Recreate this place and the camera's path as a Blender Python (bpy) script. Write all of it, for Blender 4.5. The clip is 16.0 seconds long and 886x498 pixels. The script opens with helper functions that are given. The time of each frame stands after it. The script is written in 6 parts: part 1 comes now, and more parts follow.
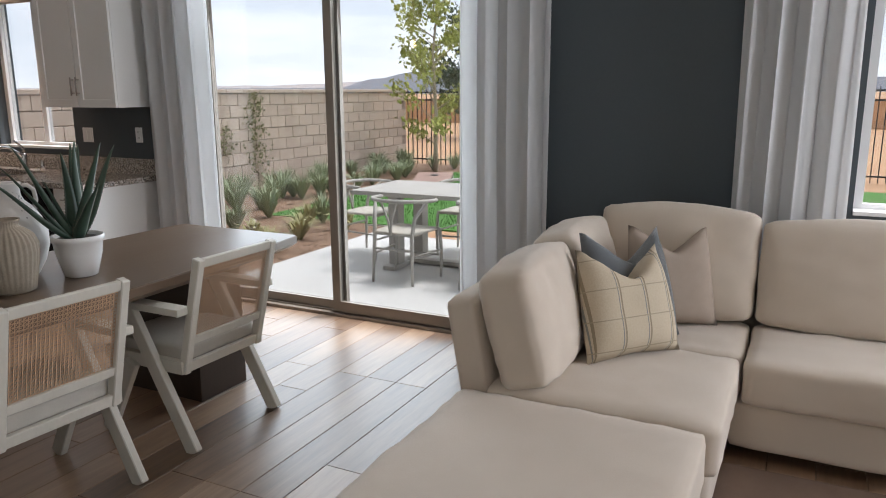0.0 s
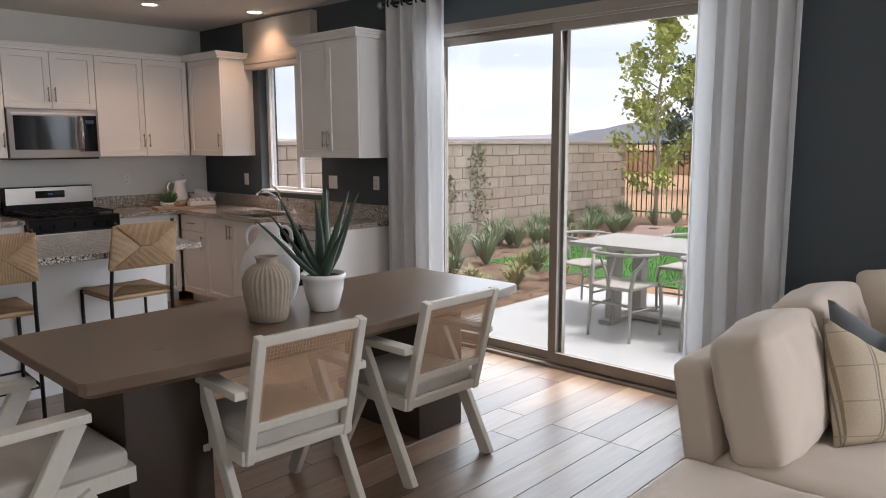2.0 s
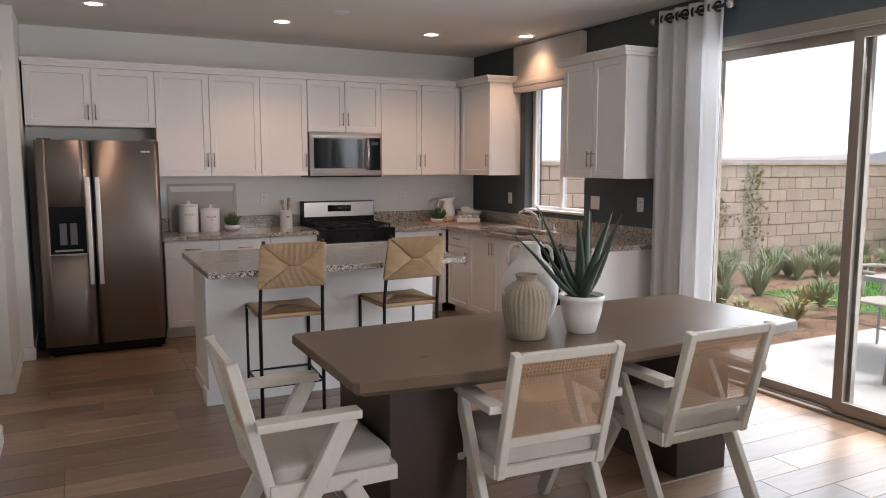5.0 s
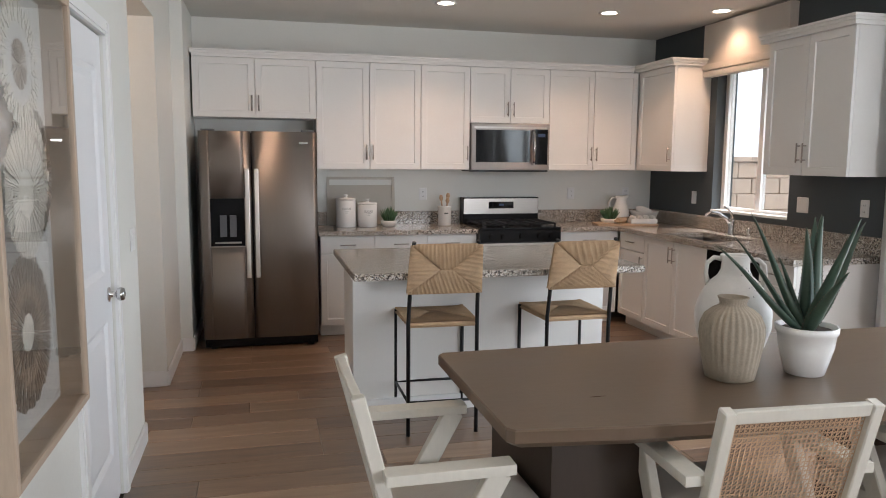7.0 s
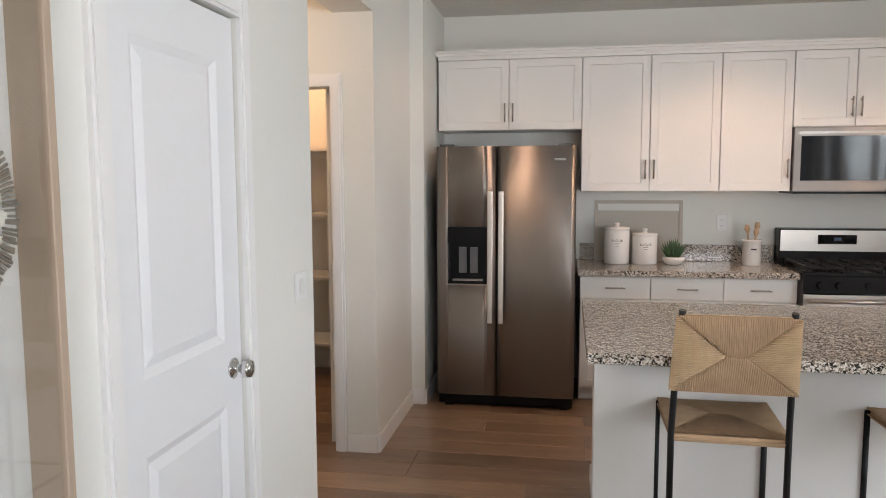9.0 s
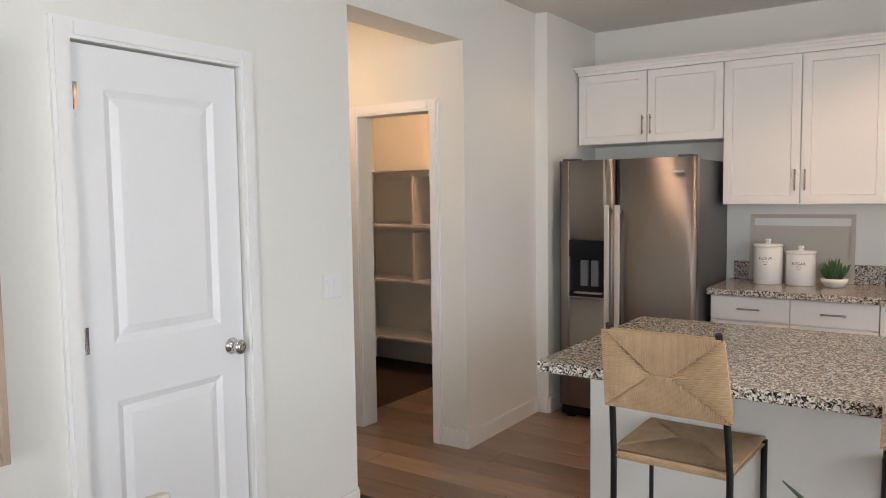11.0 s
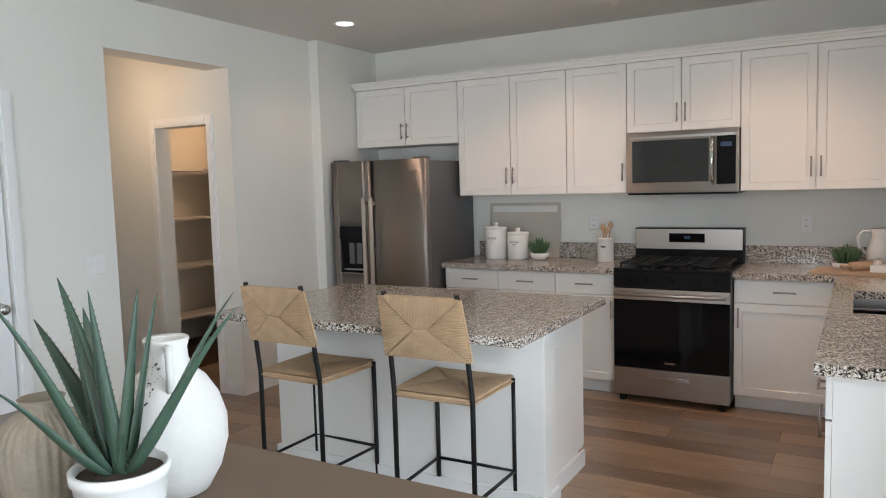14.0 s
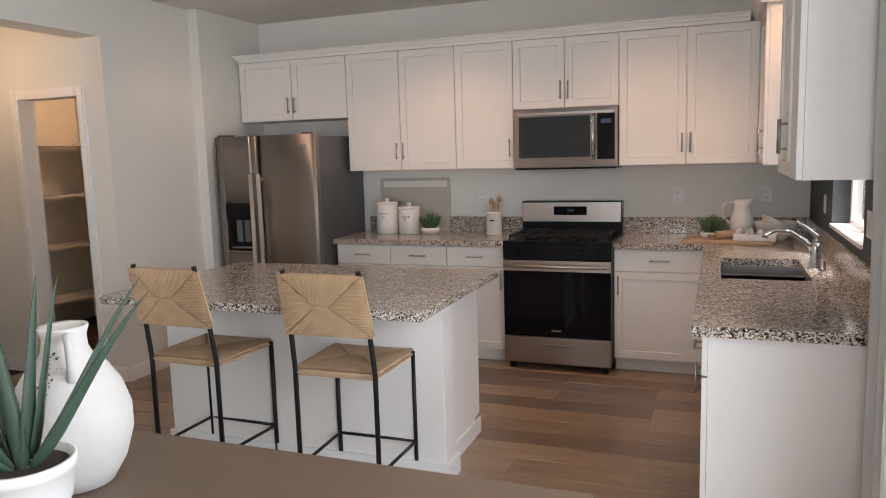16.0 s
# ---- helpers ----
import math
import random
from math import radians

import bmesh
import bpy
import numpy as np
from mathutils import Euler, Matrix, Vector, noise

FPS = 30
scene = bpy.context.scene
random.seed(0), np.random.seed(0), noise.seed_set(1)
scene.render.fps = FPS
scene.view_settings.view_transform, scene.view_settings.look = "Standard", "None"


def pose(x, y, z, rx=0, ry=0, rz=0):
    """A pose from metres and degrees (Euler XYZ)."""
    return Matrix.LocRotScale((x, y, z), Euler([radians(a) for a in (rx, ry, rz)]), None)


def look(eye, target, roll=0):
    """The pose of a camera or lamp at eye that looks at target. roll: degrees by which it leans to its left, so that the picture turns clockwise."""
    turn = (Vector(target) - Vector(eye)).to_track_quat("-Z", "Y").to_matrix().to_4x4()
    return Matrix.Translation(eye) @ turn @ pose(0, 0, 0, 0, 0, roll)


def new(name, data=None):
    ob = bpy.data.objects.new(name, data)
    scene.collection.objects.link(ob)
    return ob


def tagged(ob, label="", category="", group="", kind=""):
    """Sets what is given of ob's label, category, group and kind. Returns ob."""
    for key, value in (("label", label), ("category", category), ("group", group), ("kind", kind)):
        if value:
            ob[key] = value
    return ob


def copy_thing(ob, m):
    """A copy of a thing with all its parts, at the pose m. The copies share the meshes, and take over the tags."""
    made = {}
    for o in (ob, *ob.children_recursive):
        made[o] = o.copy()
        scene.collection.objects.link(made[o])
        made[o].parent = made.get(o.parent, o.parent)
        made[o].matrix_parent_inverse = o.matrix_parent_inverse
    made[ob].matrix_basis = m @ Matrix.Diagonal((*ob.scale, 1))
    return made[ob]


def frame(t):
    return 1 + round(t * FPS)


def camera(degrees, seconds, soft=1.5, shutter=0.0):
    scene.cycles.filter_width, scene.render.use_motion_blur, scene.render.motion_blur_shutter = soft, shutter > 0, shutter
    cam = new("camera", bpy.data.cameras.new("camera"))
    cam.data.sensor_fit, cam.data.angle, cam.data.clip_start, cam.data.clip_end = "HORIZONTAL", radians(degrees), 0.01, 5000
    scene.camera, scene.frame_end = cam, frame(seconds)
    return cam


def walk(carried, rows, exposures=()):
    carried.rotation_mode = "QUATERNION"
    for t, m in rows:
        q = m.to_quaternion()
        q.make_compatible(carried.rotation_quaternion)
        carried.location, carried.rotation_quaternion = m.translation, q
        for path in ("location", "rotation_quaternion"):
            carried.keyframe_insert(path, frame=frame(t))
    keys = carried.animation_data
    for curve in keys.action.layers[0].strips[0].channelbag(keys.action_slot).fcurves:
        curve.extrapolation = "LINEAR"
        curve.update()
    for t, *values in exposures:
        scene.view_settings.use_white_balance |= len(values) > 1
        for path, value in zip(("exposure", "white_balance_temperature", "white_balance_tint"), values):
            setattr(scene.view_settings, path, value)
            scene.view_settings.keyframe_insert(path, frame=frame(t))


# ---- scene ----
cam = camera(62.4, 16.0, soft=1.0)
PATH = [
    (0, (-2.027, -7.403, 1.531), (-0.277, -6.531, 1.11), -0.3),
    (0.5, (-2.026, -7.37, 1.518), (-0.349, -6.341, 1.159), -0.0),
    (1, (-2.051, -7.375, 1.529), (-0.451, -6.221, 1.202), -0.2),
    (1.5, (-2.056, -7.36, 1.537), (-0.533, -6.1, 1.232), -0.1),
    (2, (-2.068, -7.365, 1.543), (-0.623, -6.013, 1.257), -0.2),
    (2.5, (-2.073, -7.352, 1.543), (-0.708, -5.915, 1.272), -0.3),
    (3, (-2.077, -7.354, 1.547), (-0.799, -5.838, 1.291), -0.3),
    (3.5, (-2.073, -7.353, 1.547), (-0.887, -5.761, 1.304), -0.4),
    (4, (-2.069, -7.352, 1.547), (-0.979, -5.692, 1.313), -0.3),
    (6.5, (-1.962, -7.069, 1.52), (-1.367, -5.175, 1.281), 0.3),
    (7, (-1.859, -6.797, 1.518), (-1.377, -4.871, 1.276), 0.4),
    (7.5, (-1.734, -6.499, 1.549), (-1.411, -4.54, 1.307), 0.5),
    (8, (-1.685, -6.142, 1.544), (-1.555, -4.16, 1.316), 0.2),
    (8.5, (-1.608, -5.833, 1.529), (-1.708, -3.847, 1.32), -0.3),
    (9, (-1.46, -5.567, 1.535), (-1.796, -3.605, 1.338), -0.2),
    (9.5, (-1.23, -5.383, 1.536), (-1.801, -3.475, 1.351), -0.3),
    (10, (-0.88, -5.331, 1.519), (-1.666, -3.5, 1.345), -0.3),
    (12.5, (0.86, -5.365, 1.52), (-0.472, -3.878, 1.399), -1.6),
    (13, (1.204, -5.415, 1.525), (-0.11, -3.911, 1.404), -1.8),
    (13.5, (1.356, -5.532, 1.517), (0.172, -3.927, 1.379), -1.7),
    (14, (1.477, -5.606, 1.539), (0.485, -3.879, 1.359), -1.6),
    (14.5, (1.504, -5.601, 1.551), (0.745, -3.764, 1.327), -1.3),
    (15, (1.501, -5.587, 1.551), (0.89, -3.699, 1.297), -1.3),
    (15.5, (1.462, -5.623, 1.547), (0.873, -3.731, 1.284), -1.5),
    (16, (1.432, -5.67, 1.555), (0.729, -3.815, 1.295), -1.7),
]
EXPOSURES = [(0.0, 0.02, 6250, 14), (1.0, 0.07, 6250, 15), (4.0, 0.20, 6450, 19), (6.5, 0.62, 6350, 15), (8.0, 0.82, 6080, 10), (9.0, 0.93, 6450, 13), (10.0, 0.93, 6550, 13), (12.5, 0.80, 6350, 12), (13.5, 0.77, 6200, 10), (14.0, 0.72, 6080, 9), (15.0, 0.66, 6080, 11), (16.0, 0.60, 6500, 16)]
walk(cam, [(t, look(e, g, r)) for t, e, g, r in PATH], EXPOSURES)

# ---- world, sun, lights ----
world = bpy.data.worlds.new("sky")
scene.world = world
world.use_nodes = True
wn, wl = world.node_tree.nodes, world.node_tree.links
bg = wn["Background"]
sky = wn.new("ShaderNodeTexSky")
sky.sky_type, sky.sun_disc = "NISHITA", False
sky.sun_elevation, sky.sun_rotation = radians(48), radians(150)
wco = wn.new("ShaderNodeTexCoord")
wmap = wn.new("ShaderNodeMapping")
wmap.inputs["Scale"].default_value = (1.2, 1.2, 7.0)
wnoise = wn.new("ShaderNodeTexNoise")
wnoise.inputs["Scale"].default_value, wnoise.inputs["Detail"].default_value = 2.2, 7.0
wramp = wn.new("ShaderNodeValToRGB")
wramp.color_ramp.elements[0].position, wramp.color_ramp.elements[0].color = 0.36, (12.4, 13.3, 14.6, 1)
wramp.color_ramp.elements[1].position, wramp.color_ramp.elements[1].color = 0.62, (17.6, 18.0, 18.6, 1)
wmix = wn.new("ShaderNodeMix")
wmix.data_type, wmix.inputs[0].default_value = "RGBA", 0.86
wl.new(wco.outputs["Generated"], wmap.inputs[0])
wl.new(wmap.outputs[0], wnoise.inputs["Vector"])
wl.new(wnoise.outputs[0], wramp.inputs[0])
wl.new(sky.outputs[0], wmix.inputs[6])
wl.new(wramp.outputs[0], wmix.inputs[7])
wl.new(wmix.outputs[2], bg.inputs["Color"])
bg.inputs["Strength"].default_value = 0.15


def lamp(name, kind, power, m, colour=(1, 1, 1), **extra):
    d = bpy.data.lights.new(name, kind)
    d.energy, d.color = power, colour
    for k, v in extra.items():
        if k == "size":
            d.size = v
        elif k == "size_y":
            d.shape, d.size_y = "RECTANGLE", v
        elif k == "angle":
            d.angle = v
        elif k == "cone":
            d.spot_size, d.spot_blend = v, 0.6
        elif k == "radius":
            d.shadow_soft_size = v
    ob = new(name, d)
    ob.matrix_world = m
    return ob


lamp("sun", "SUN", 5.0, look((6, -4, 12), (2.5, -1, 0)), (1.0, 0.97, 0.93), angle=radians(14))
# added fill behind the walker, set at an assumed window opening
lamp("south_fill_light", "AREA", 62, look((1.17, -10.35, 1.5), (-1.6, -3.0, 1.0)), (0.93, 0.97, 1.0), size=1.4, size_y=1.8)
# daylight of the sofa window and the patio door, topped up by area lamps
lamp("east_window_light", "AREA", 12, look((2.2, -8.75, 1.62), (-2.4, -6.4, 1.1)), (0.92, 0.97, 1.0), size=1.2, size_y=1.3)
lamp("patio_door_light", "AREA", 70, look((2.24, -4.56, 1.25), (-2.0, -4.56, 0.45)), (0.86, 0.95, 1.0), size=2.2, size_y=2.25)
# the last four, over dining and living areas, are unseen additions
CANS = [(-1.85, -1.17), (-0.43, -1.12), (0.955, -1.12), (1.78, -1.44), (-1.2, -4.4), (0.6, -4.4), (-1.2, -8.0), (0.9, -8.0)]
for k, (cx, cy) in enumerate(CANS):
    lamp("can_light", "SPOT", (8, 25, 25, 24, 5, 5, 5, 5)[k], look((cx, cy, 2.715), (cx, cy, 0)), (1.0, 0.61, 0.37), cone=radians(125), radius=0.06)
lamp("hall_light", "POINT", 4.2, pose(-3.3, -2.25, 2.2), (1.0, 0.66, 0.40), radius=0.06)
lamp("pantry_light", "POINT", 9.5, pose(-3.45, -0.62, 2.5), (1.0, 0.58, 0.31), radius=0.06)


# ---- materials ----
def nodes(name):
    m = bpy.data.materials.new(name)
    m.use_nodes = True
    return m, m.node_tree.nodes, m.node_tree.links, m.node_tree.nodes["Principled BSDF"]


def noise_node(n, l, co, scale, detail=4, rough=0.55, stretch=None):
    t = n.new("ShaderNodeTexNoise")
    t.inputs["Scale"].default_value, t.inputs["Detail"].default_value, t.inputs["Roughness"].default_value = scale, detail, rough
    if stretch:
        mp = n.new("ShaderNodeMapping")
        mp.inputs["Scale"].default_value = stretch
        l.new(co, mp.inputs[0])
        l.new(mp.outputs[0], t.inputs["Vector"])
    else:
        l.new(co, t.inputs["Vector"])
    return t.outputs[0]


def ramp(n, l, fac, stops):
    r = n.new("ShaderNodeValToRGB")
    while len(r.color_ramp.elements) < len(stops):
        r.color_ramp.elements.new(0.5)
    for e, (p, c) in zip(r.color_ramp.elements, stops):
        e.position, e.color = p, (*c, 1)
    l.new(fac, r.inputs[0])
    return r.outputs[0]


def surface(name, col, rough=0.5, metal=0.0, var=0.12, scale=3.0, grain=60.0, bump=0.05, bump_scale=120.0, stretch=None, rand=0.0, coat=0.0, spec=0.5, sheen=0.0):
    """A surface with variation of tone at two scales, uneven gloss and a fine relief."""
    m, n, l, b = nodes(name)
    co = n.new("ShaderNodeTexCoord").outputs["Object"]
    a = noise_node(n, l, co, scale, 5, 0.6, stretch)
    f = noise_node(n, l, co, grain, 3, 0.6, stretch)
    mx = n.new("ShaderNodeMix")
    mx.inputs[0].default_value = 0.4
    l.new(a, mx.inputs[2])
    l.new(f, mx.inputs[3])
    fac = mx.outputs[0]
    if rand:
        oi = n.new("ShaderNodeObjectInfo")
        ma = n.new("ShaderNodeMath")
        ma.operation = "MULTIPLY_ADD"
        l.new(oi.outputs["Random"], ma.inputs[0])
        ma.inputs[1].default_value = rand
        sb = n.new("ShaderNodeMath")
        sb.operation = "SUBTRACT"
        l.new(fac, sb.inputs[0])
        sb.inputs[1].default_value = rand / 2
        l.new(sb.outputs[0], ma.inputs[2])
        fac = ma.outputs[0]
    lo = tuple(max(0, c * (1 - var)) for c in col)
    hi = tuple(min(1, c * (1 + var)) for c in col)
    l.new(ramp(n, l, fac, [(0.3, lo), (0.7, hi)]), b.inputs["Base Color"])
    mr = n.new("ShaderNodeMapRange")
    mr.inputs[3].default_value, mr.inputs[4].default_value = max(0.02, rough - 0.07), min(1, rough + 0.07)
    l.new(a, mr.inputs[0])
    l.new(mr.outputs[0], b.inputs["Roughness"])
    b.inputs["Metallic"].default_value = metal
    b.inputs["Coat Weight"].default_value = coat
    b.inputs["Specular IOR Level"].default_value = spec
    b.inputs["Sheen Weight"].default_value = sheen
    if bump:
        bn = n.new("ShaderNodeBump")
        bn.inputs["Strength"].default_value, bn.inputs["Distance"].default_value = bump, 0.004
        l.new(noise_node(n, l, co, bump_scale, 3, 0.6, stretch), bn.inputs["Height"])
        l.new(bn.outputs[0], b.inputs["Normal"])
    return m


def granite():
    m, n, l, b = nodes("granite")
    co = n.new("ShaderNodeTexCoord").outputs["Object"]
    v = n.new("ShaderNodeTexVoronoi")
    v.inputs["Scale"].default_value = 190.0
    wob = n.new("ShaderNodeMix")
    wob.data_type, wob.inputs[0].default_value = "VECTOR", 0.02
    nz = n.new("ShaderNodeTexNoise")
    nz.inputs["Scale"].default_value = 45.0
    l.new(co, nz.inputs["Vector"])
    l.new(co, wob.inputs[4])
    l.new(nz.outputs["Color"], wob.inputs[5])
    l.new(wob.outputs[1], v.inputs["Vector"])
    sep = n.new("ShaderNodeSeparateColor")
    l.new(v.outputs["Color"], sep.inputs[0])
    c = ramp(n, l, sep.outputs[0], [(0.0, (0.012, 0.012, 0.013)), (0.27, (0.03, 0.028, 0.027)), (0.31, (0.20, 0.165, 0.135)), (0.55, (0.36, 0.30, 0.245)), (0.64, (0.56, 0.51, 0.45)), (1.0, (0.74, 0.71, 0.66))])
    l.new(c, b.inputs["Base Color"])
    b.inputs["Roughness"].default_value = 0.15
    return m


def floor_wood():
    m, n, l, b = nodes("oak_plank")
    co = n.new("ShaderNodeTexCoord").outputs["Object"]
    oi = n.new("ShaderNodeObjectInfo").outputs["Random"]
    add = n.new("ShaderNodeVectorMath")
    add.operation = "ADD"
    cmb = n.new("ShaderNodeCombineXYZ")
    ml = n.new("ShaderNodeMath")
    ml.operation, ml.inputs[1].default_value = "MULTIPLY", 57.0
    l.new(oi, ml.inputs[0])
    l.new(ml.outputs[0], cmb.inputs[0])
    l.new(ml.outputs[0], cmb.inputs[1])
    l.new(co, add.inputs[0])
    l.new(cmb.outputs[0], add.inputs[1])
    v = add.outputs[0]
    g1 = noise_node(n, l, v, 2.2, 6, 0.62, (1.0, 9.0, 1.0))
    g2 = noise_node(n, l, v, 5.0, 5, 0.65, (1.0, 18.0, 1.0))
    mx = n.new("ShaderNodeMix")
    mx.inputs[0].default_value = 0.30
    l.new(g1, mx.inputs[2])
    l.new(g2, mx.inputs[3])
    ad = n.new("ShaderNodeMath")
    ad.operation, ad.inputs[1].default_value = "MULTIPLY_ADD", 0.42
    l.new(oi, ad.inputs[0])
    sb = n.new("ShaderNodeMath")
    sb.operation, sb.inputs[1].default_value = "SUBTRACT", 0.15
    l.new(mx.outputs[0], sb.inputs[0])
    l.new(sb.outputs[0], ad.inputs[2])
    l.new(ramp(n, l, ad.outputs[0], [(0.2, (0.055, 0.029, 0.016)), (0.40, (0.152, 0.088, 0.049)), (0.60, (0.24, 0.147, 0.085)), (0.82, (0.355, 0.235, 0.146))]), b.inputs["Base Color"])
    mr = n.new("ShaderNodeMapRange")
    mr.inputs[3].default_value, mr.inputs[4].default_value = 0.42, 0.6
    b.inputs["Specular IOR Level"].default_value = 0.7
    b.inputs["Coat Weight"].default_value, b.inputs["Coat Roughness"].default_value, b.inputs["Coat IOR"].default_value = 1.0, 0.32, 1.54
    l.new(g1, mr.inputs[0])
    l.new(mr.outputs[0], b.inputs["Roughness"])
    bn = n.new("ShaderNodeBump")
    bn.inputs["Strength"].default_value, bn.inputs["Distance"].default_value = 0.12, 0.003
    l.new(g2, bn.inputs["Height"])
    l.new(bn.outputs[0], b.inputs["Normal"])
    return m


def pane_glass(name, tint, gloss=1.0):
    m = bpy.data.materials.new(name)
    m.use_nodes = True
    n, l = m.node_tree.nodes, m.node_tree.links
    n.remove(n["Principled BSDF"])
    tr, gl, mx, fr = n.new("ShaderNodeBsdfTransparent"), n.new("ShaderNodeBsdfGlossy"), n.new("ShaderNodeMixShader"), n.new("ShaderNodeLayerWeight")
    fr.inputs[0].default_value = 0.5
    pw = n.new("ShaderNodeMath")
    pw.operation, pw.inputs[1].default_value = "POWER", 4.0
    l.new(fr.outputs["Facing"], pw.inputs[0])
    lift = n.new("ShaderNodeMath")
    lift.operation, lift.inputs[1].default_value, lift.inputs[2].default_value = "MULTIPLY_ADD", 0.9, 0.035
    tr.inputs[0].default_value = (*tint, 1)
    gl.inputs["Roughness"].default_value = 0.01
    ml = n.new("ShaderNodeMath")
    ml.operation, ml.inputs[1].default_value = "MULTIPLY", gloss
    l.new(pw.outputs[0], lift.inputs[0])
    l.new(lift.outputs[0], ml.inputs[0])
    l.new(ml.outputs[0], mx.inputs[0])
    l.new(tr.outputs[0], mx.inputs[1])
    l.new(gl.outputs[0], mx.inputs[2])
    l.new(mx.outputs[0], n["Material Output"].inputs[0])
    return m


def glow(name, col, power):
    m, n, l, b = nodes(name)
    b.inputs["Base Color"].default_value = (*col, 1)
    b.inputs["Emission Color"].default_value = (*col, 1)
    b.inputs["Emission Strength"].default_value = power
    return m


def check_fabric():
    m, n, l, b = nodes("striped_linen")
    co = n.new("ShaderNodeTexCoord").outputs["Object"]
    sep = n.new("ShaderNodeSeparateXYZ")
    l.new(co, sep.inputs[0])

    def band(axis, period, width, shift=0.0):
        a = n.new("ShaderNodeMath")
        a.operation, a.inputs[1].default_value = "ADD", 10.0 + shift
        l.new(sep.outputs[axis], a.inputs[0])
        p = n.new("ShaderNodeMath")
        p.operation, p.inputs[1].default_value = "PINGPONG", period
        l.new(a.outputs[0], p.inputs[0])
        c = n.new("ShaderNodeMath")
        c.operation, c.inputs[1].default_value = "LESS_THAN", width
        l.new(p.outputs[0], c.inputs[0])
        return c.outputs[0]
    base = ramp(n, l, noise_node(n, l, co, 160, 3), [(0.2, (0.47, 0.39, 0.285)), (0.8, (0.55, 0.47, 0.35))])
    for axis, period, width, shift, col in ((0, 0.062, 0.0035, 0.0, (0.27, 0.22, 0.15)), (0, 0.062, 0.0022, 0.011, (0.22, 0.22, 0.21)), (2, 0.062, 0.0022, 0.0, (0.34, 0.29, 0.21))):
        mx = n.new("ShaderNodeMix")
        mx.data_type = "RGBA"
        l.new(band(axis, period, width, shift), mx.inputs[0])
        l.new(base, mx.inputs[6])
        mx.inputs[7].default_value = (*col, 1)
        base = mx.outputs[2]
    l.new(base, b.inputs["Base Color"])
    b.inputs["Roughness"].default_value = 0.9
    bn = n.new("ShaderNodeBump")
    bn.inputs["Strength"].default_value, bn.inputs["Distance"].default_value = 0.3, 0.002
    l.new(noise_node(n, l, co, 400, 2), bn.inputs["Height"])
    l.new(bn.outputs[0], b.inputs["Normal"])
    return m


def sheer(name, col):
    m = surface(name, col, 0.9, var=0.04, scale=4, grain=300, bump=0.15, bump_scale=700, stretch=(1, 1, 0.25))
    n, l = m.node_tree.nodes, m.node_tree.links
    b = n["Principled BSDF"]
    tl, mx = n.new("ShaderNodeBsdfTranslucent"), n.new("ShaderNodeMixShader")
    tl.inputs[0].default_value = (*col, 1)
    mx.inputs[0].default_value = 0.5
    l.new(b.outputs[0], mx.inputs[1])
    l.new(tl.outputs[0], mx.inputs[2])
    l.new(mx.outputs[0], n["Material Output"].inputs[0])
    return m


WALL = surface("wall_paint", (0.745, 0.745, 0.71), 0.85, var=0.025, scale=1.5, bump=0.10, bump_scale=90)
SLATE = surface("slate_paint", (0.066, 0.080, 0.090), 0.7, var=0.06, scale=1.5, bump=0.12, bump_scale=90)
CEIL = surface("ceiling_paint", (0.72, 0.70, 0.66), 0.95, var=0.025, scale=1.2, bump=0.2, bump_scale=60)
TRIM = surface("trim_paint", (0.80, 0.80, 0.80), 0.38, var=0.02, bump=0.02)
DOORP = surface("door_paint", (0.78, 0.79, 0.81), 0.42, var=0.02, bump=0.03)
CAB = surface("cabinet_paint", (0.79, 0.775, 0.75), 0.42, var=0.02, scale=2, bump=0.03, bump_scale=200)
GRANITE = granite()
OAK = floor_wood()
SUB = surface("dark_joint", (0.05, 0.035, 0.025), 0.8)
LIGHTSTEEL = surface("satin_bar", (0.66, 0.62, 0.58), 0.36, 1.0, var=0.05, grain=260, bump=0.02, bump_scale=300, stretch=(1, 1, 0.03))
STEEL = surface("brushed_steel", (0.31, 0.282, 0.262), 0.42, 1.0, var=0.045, scale=2, grain=260, bump=0.03, bump_scale=300, stretch=(1, 1, 0.03))
sn, sl = STEEL.node_tree.nodes, STEEL.node_tree.links
tan = sn.new("ShaderNodeTangent")
tan.direction_type, tan.axis = "RADIAL", "Z"
sn["Principled BSDF"].inputs["Anisotropic"].default_value = 0.85
sn["Principled BSDF"].inputs["Anisotropic Rotation"].default_value = 0.25
sl.new(tan.outputs[0], sn["Principled BSDF"].inputs["Tangent"])
STEELH = surface("brushed_steel_level", (0.46, 0.43, 0.40), 0.30, 1.0, var=0.08, scale=2, grain=260, bump=0.03, bump_scale=300, stretch=(0.03, 1, 1))
SINKSTEEL = surface("sink_steel", (0.42, 0.41, 0.40), 0.3, 1.0, var=0.06, bump=0.02)
DARKSTEEL = surface("grey_case", (0.13, 0.13, 0.135), 0.45, 0.3, var=0.06)
CHROME = surface("chrome", (0.62, 0.62, 0.62), 0.08, 1.0, var=0.03, bump=0)
NICKEL = surface("satin_nickel", (0.42, 0.39, 0.36), 0.32, 1.0, var=0.05, bump=0.01)
BLACK = surface("black_enamel", (0.009, 0.009, 0.010), 0.24, var=0.1, bump=0.02, spec=0.14)
BLACKGLASS = surface("black_glass", (0.004, 0.004, 0.005), 0.04, var=0.05, bump=0, spec=0.2)
MIRRORGLASS = surface("mirror_coated_glass", (0.006, 0.007, 0.009), 0.03, var=0.05, bump=0, spec=0.85)
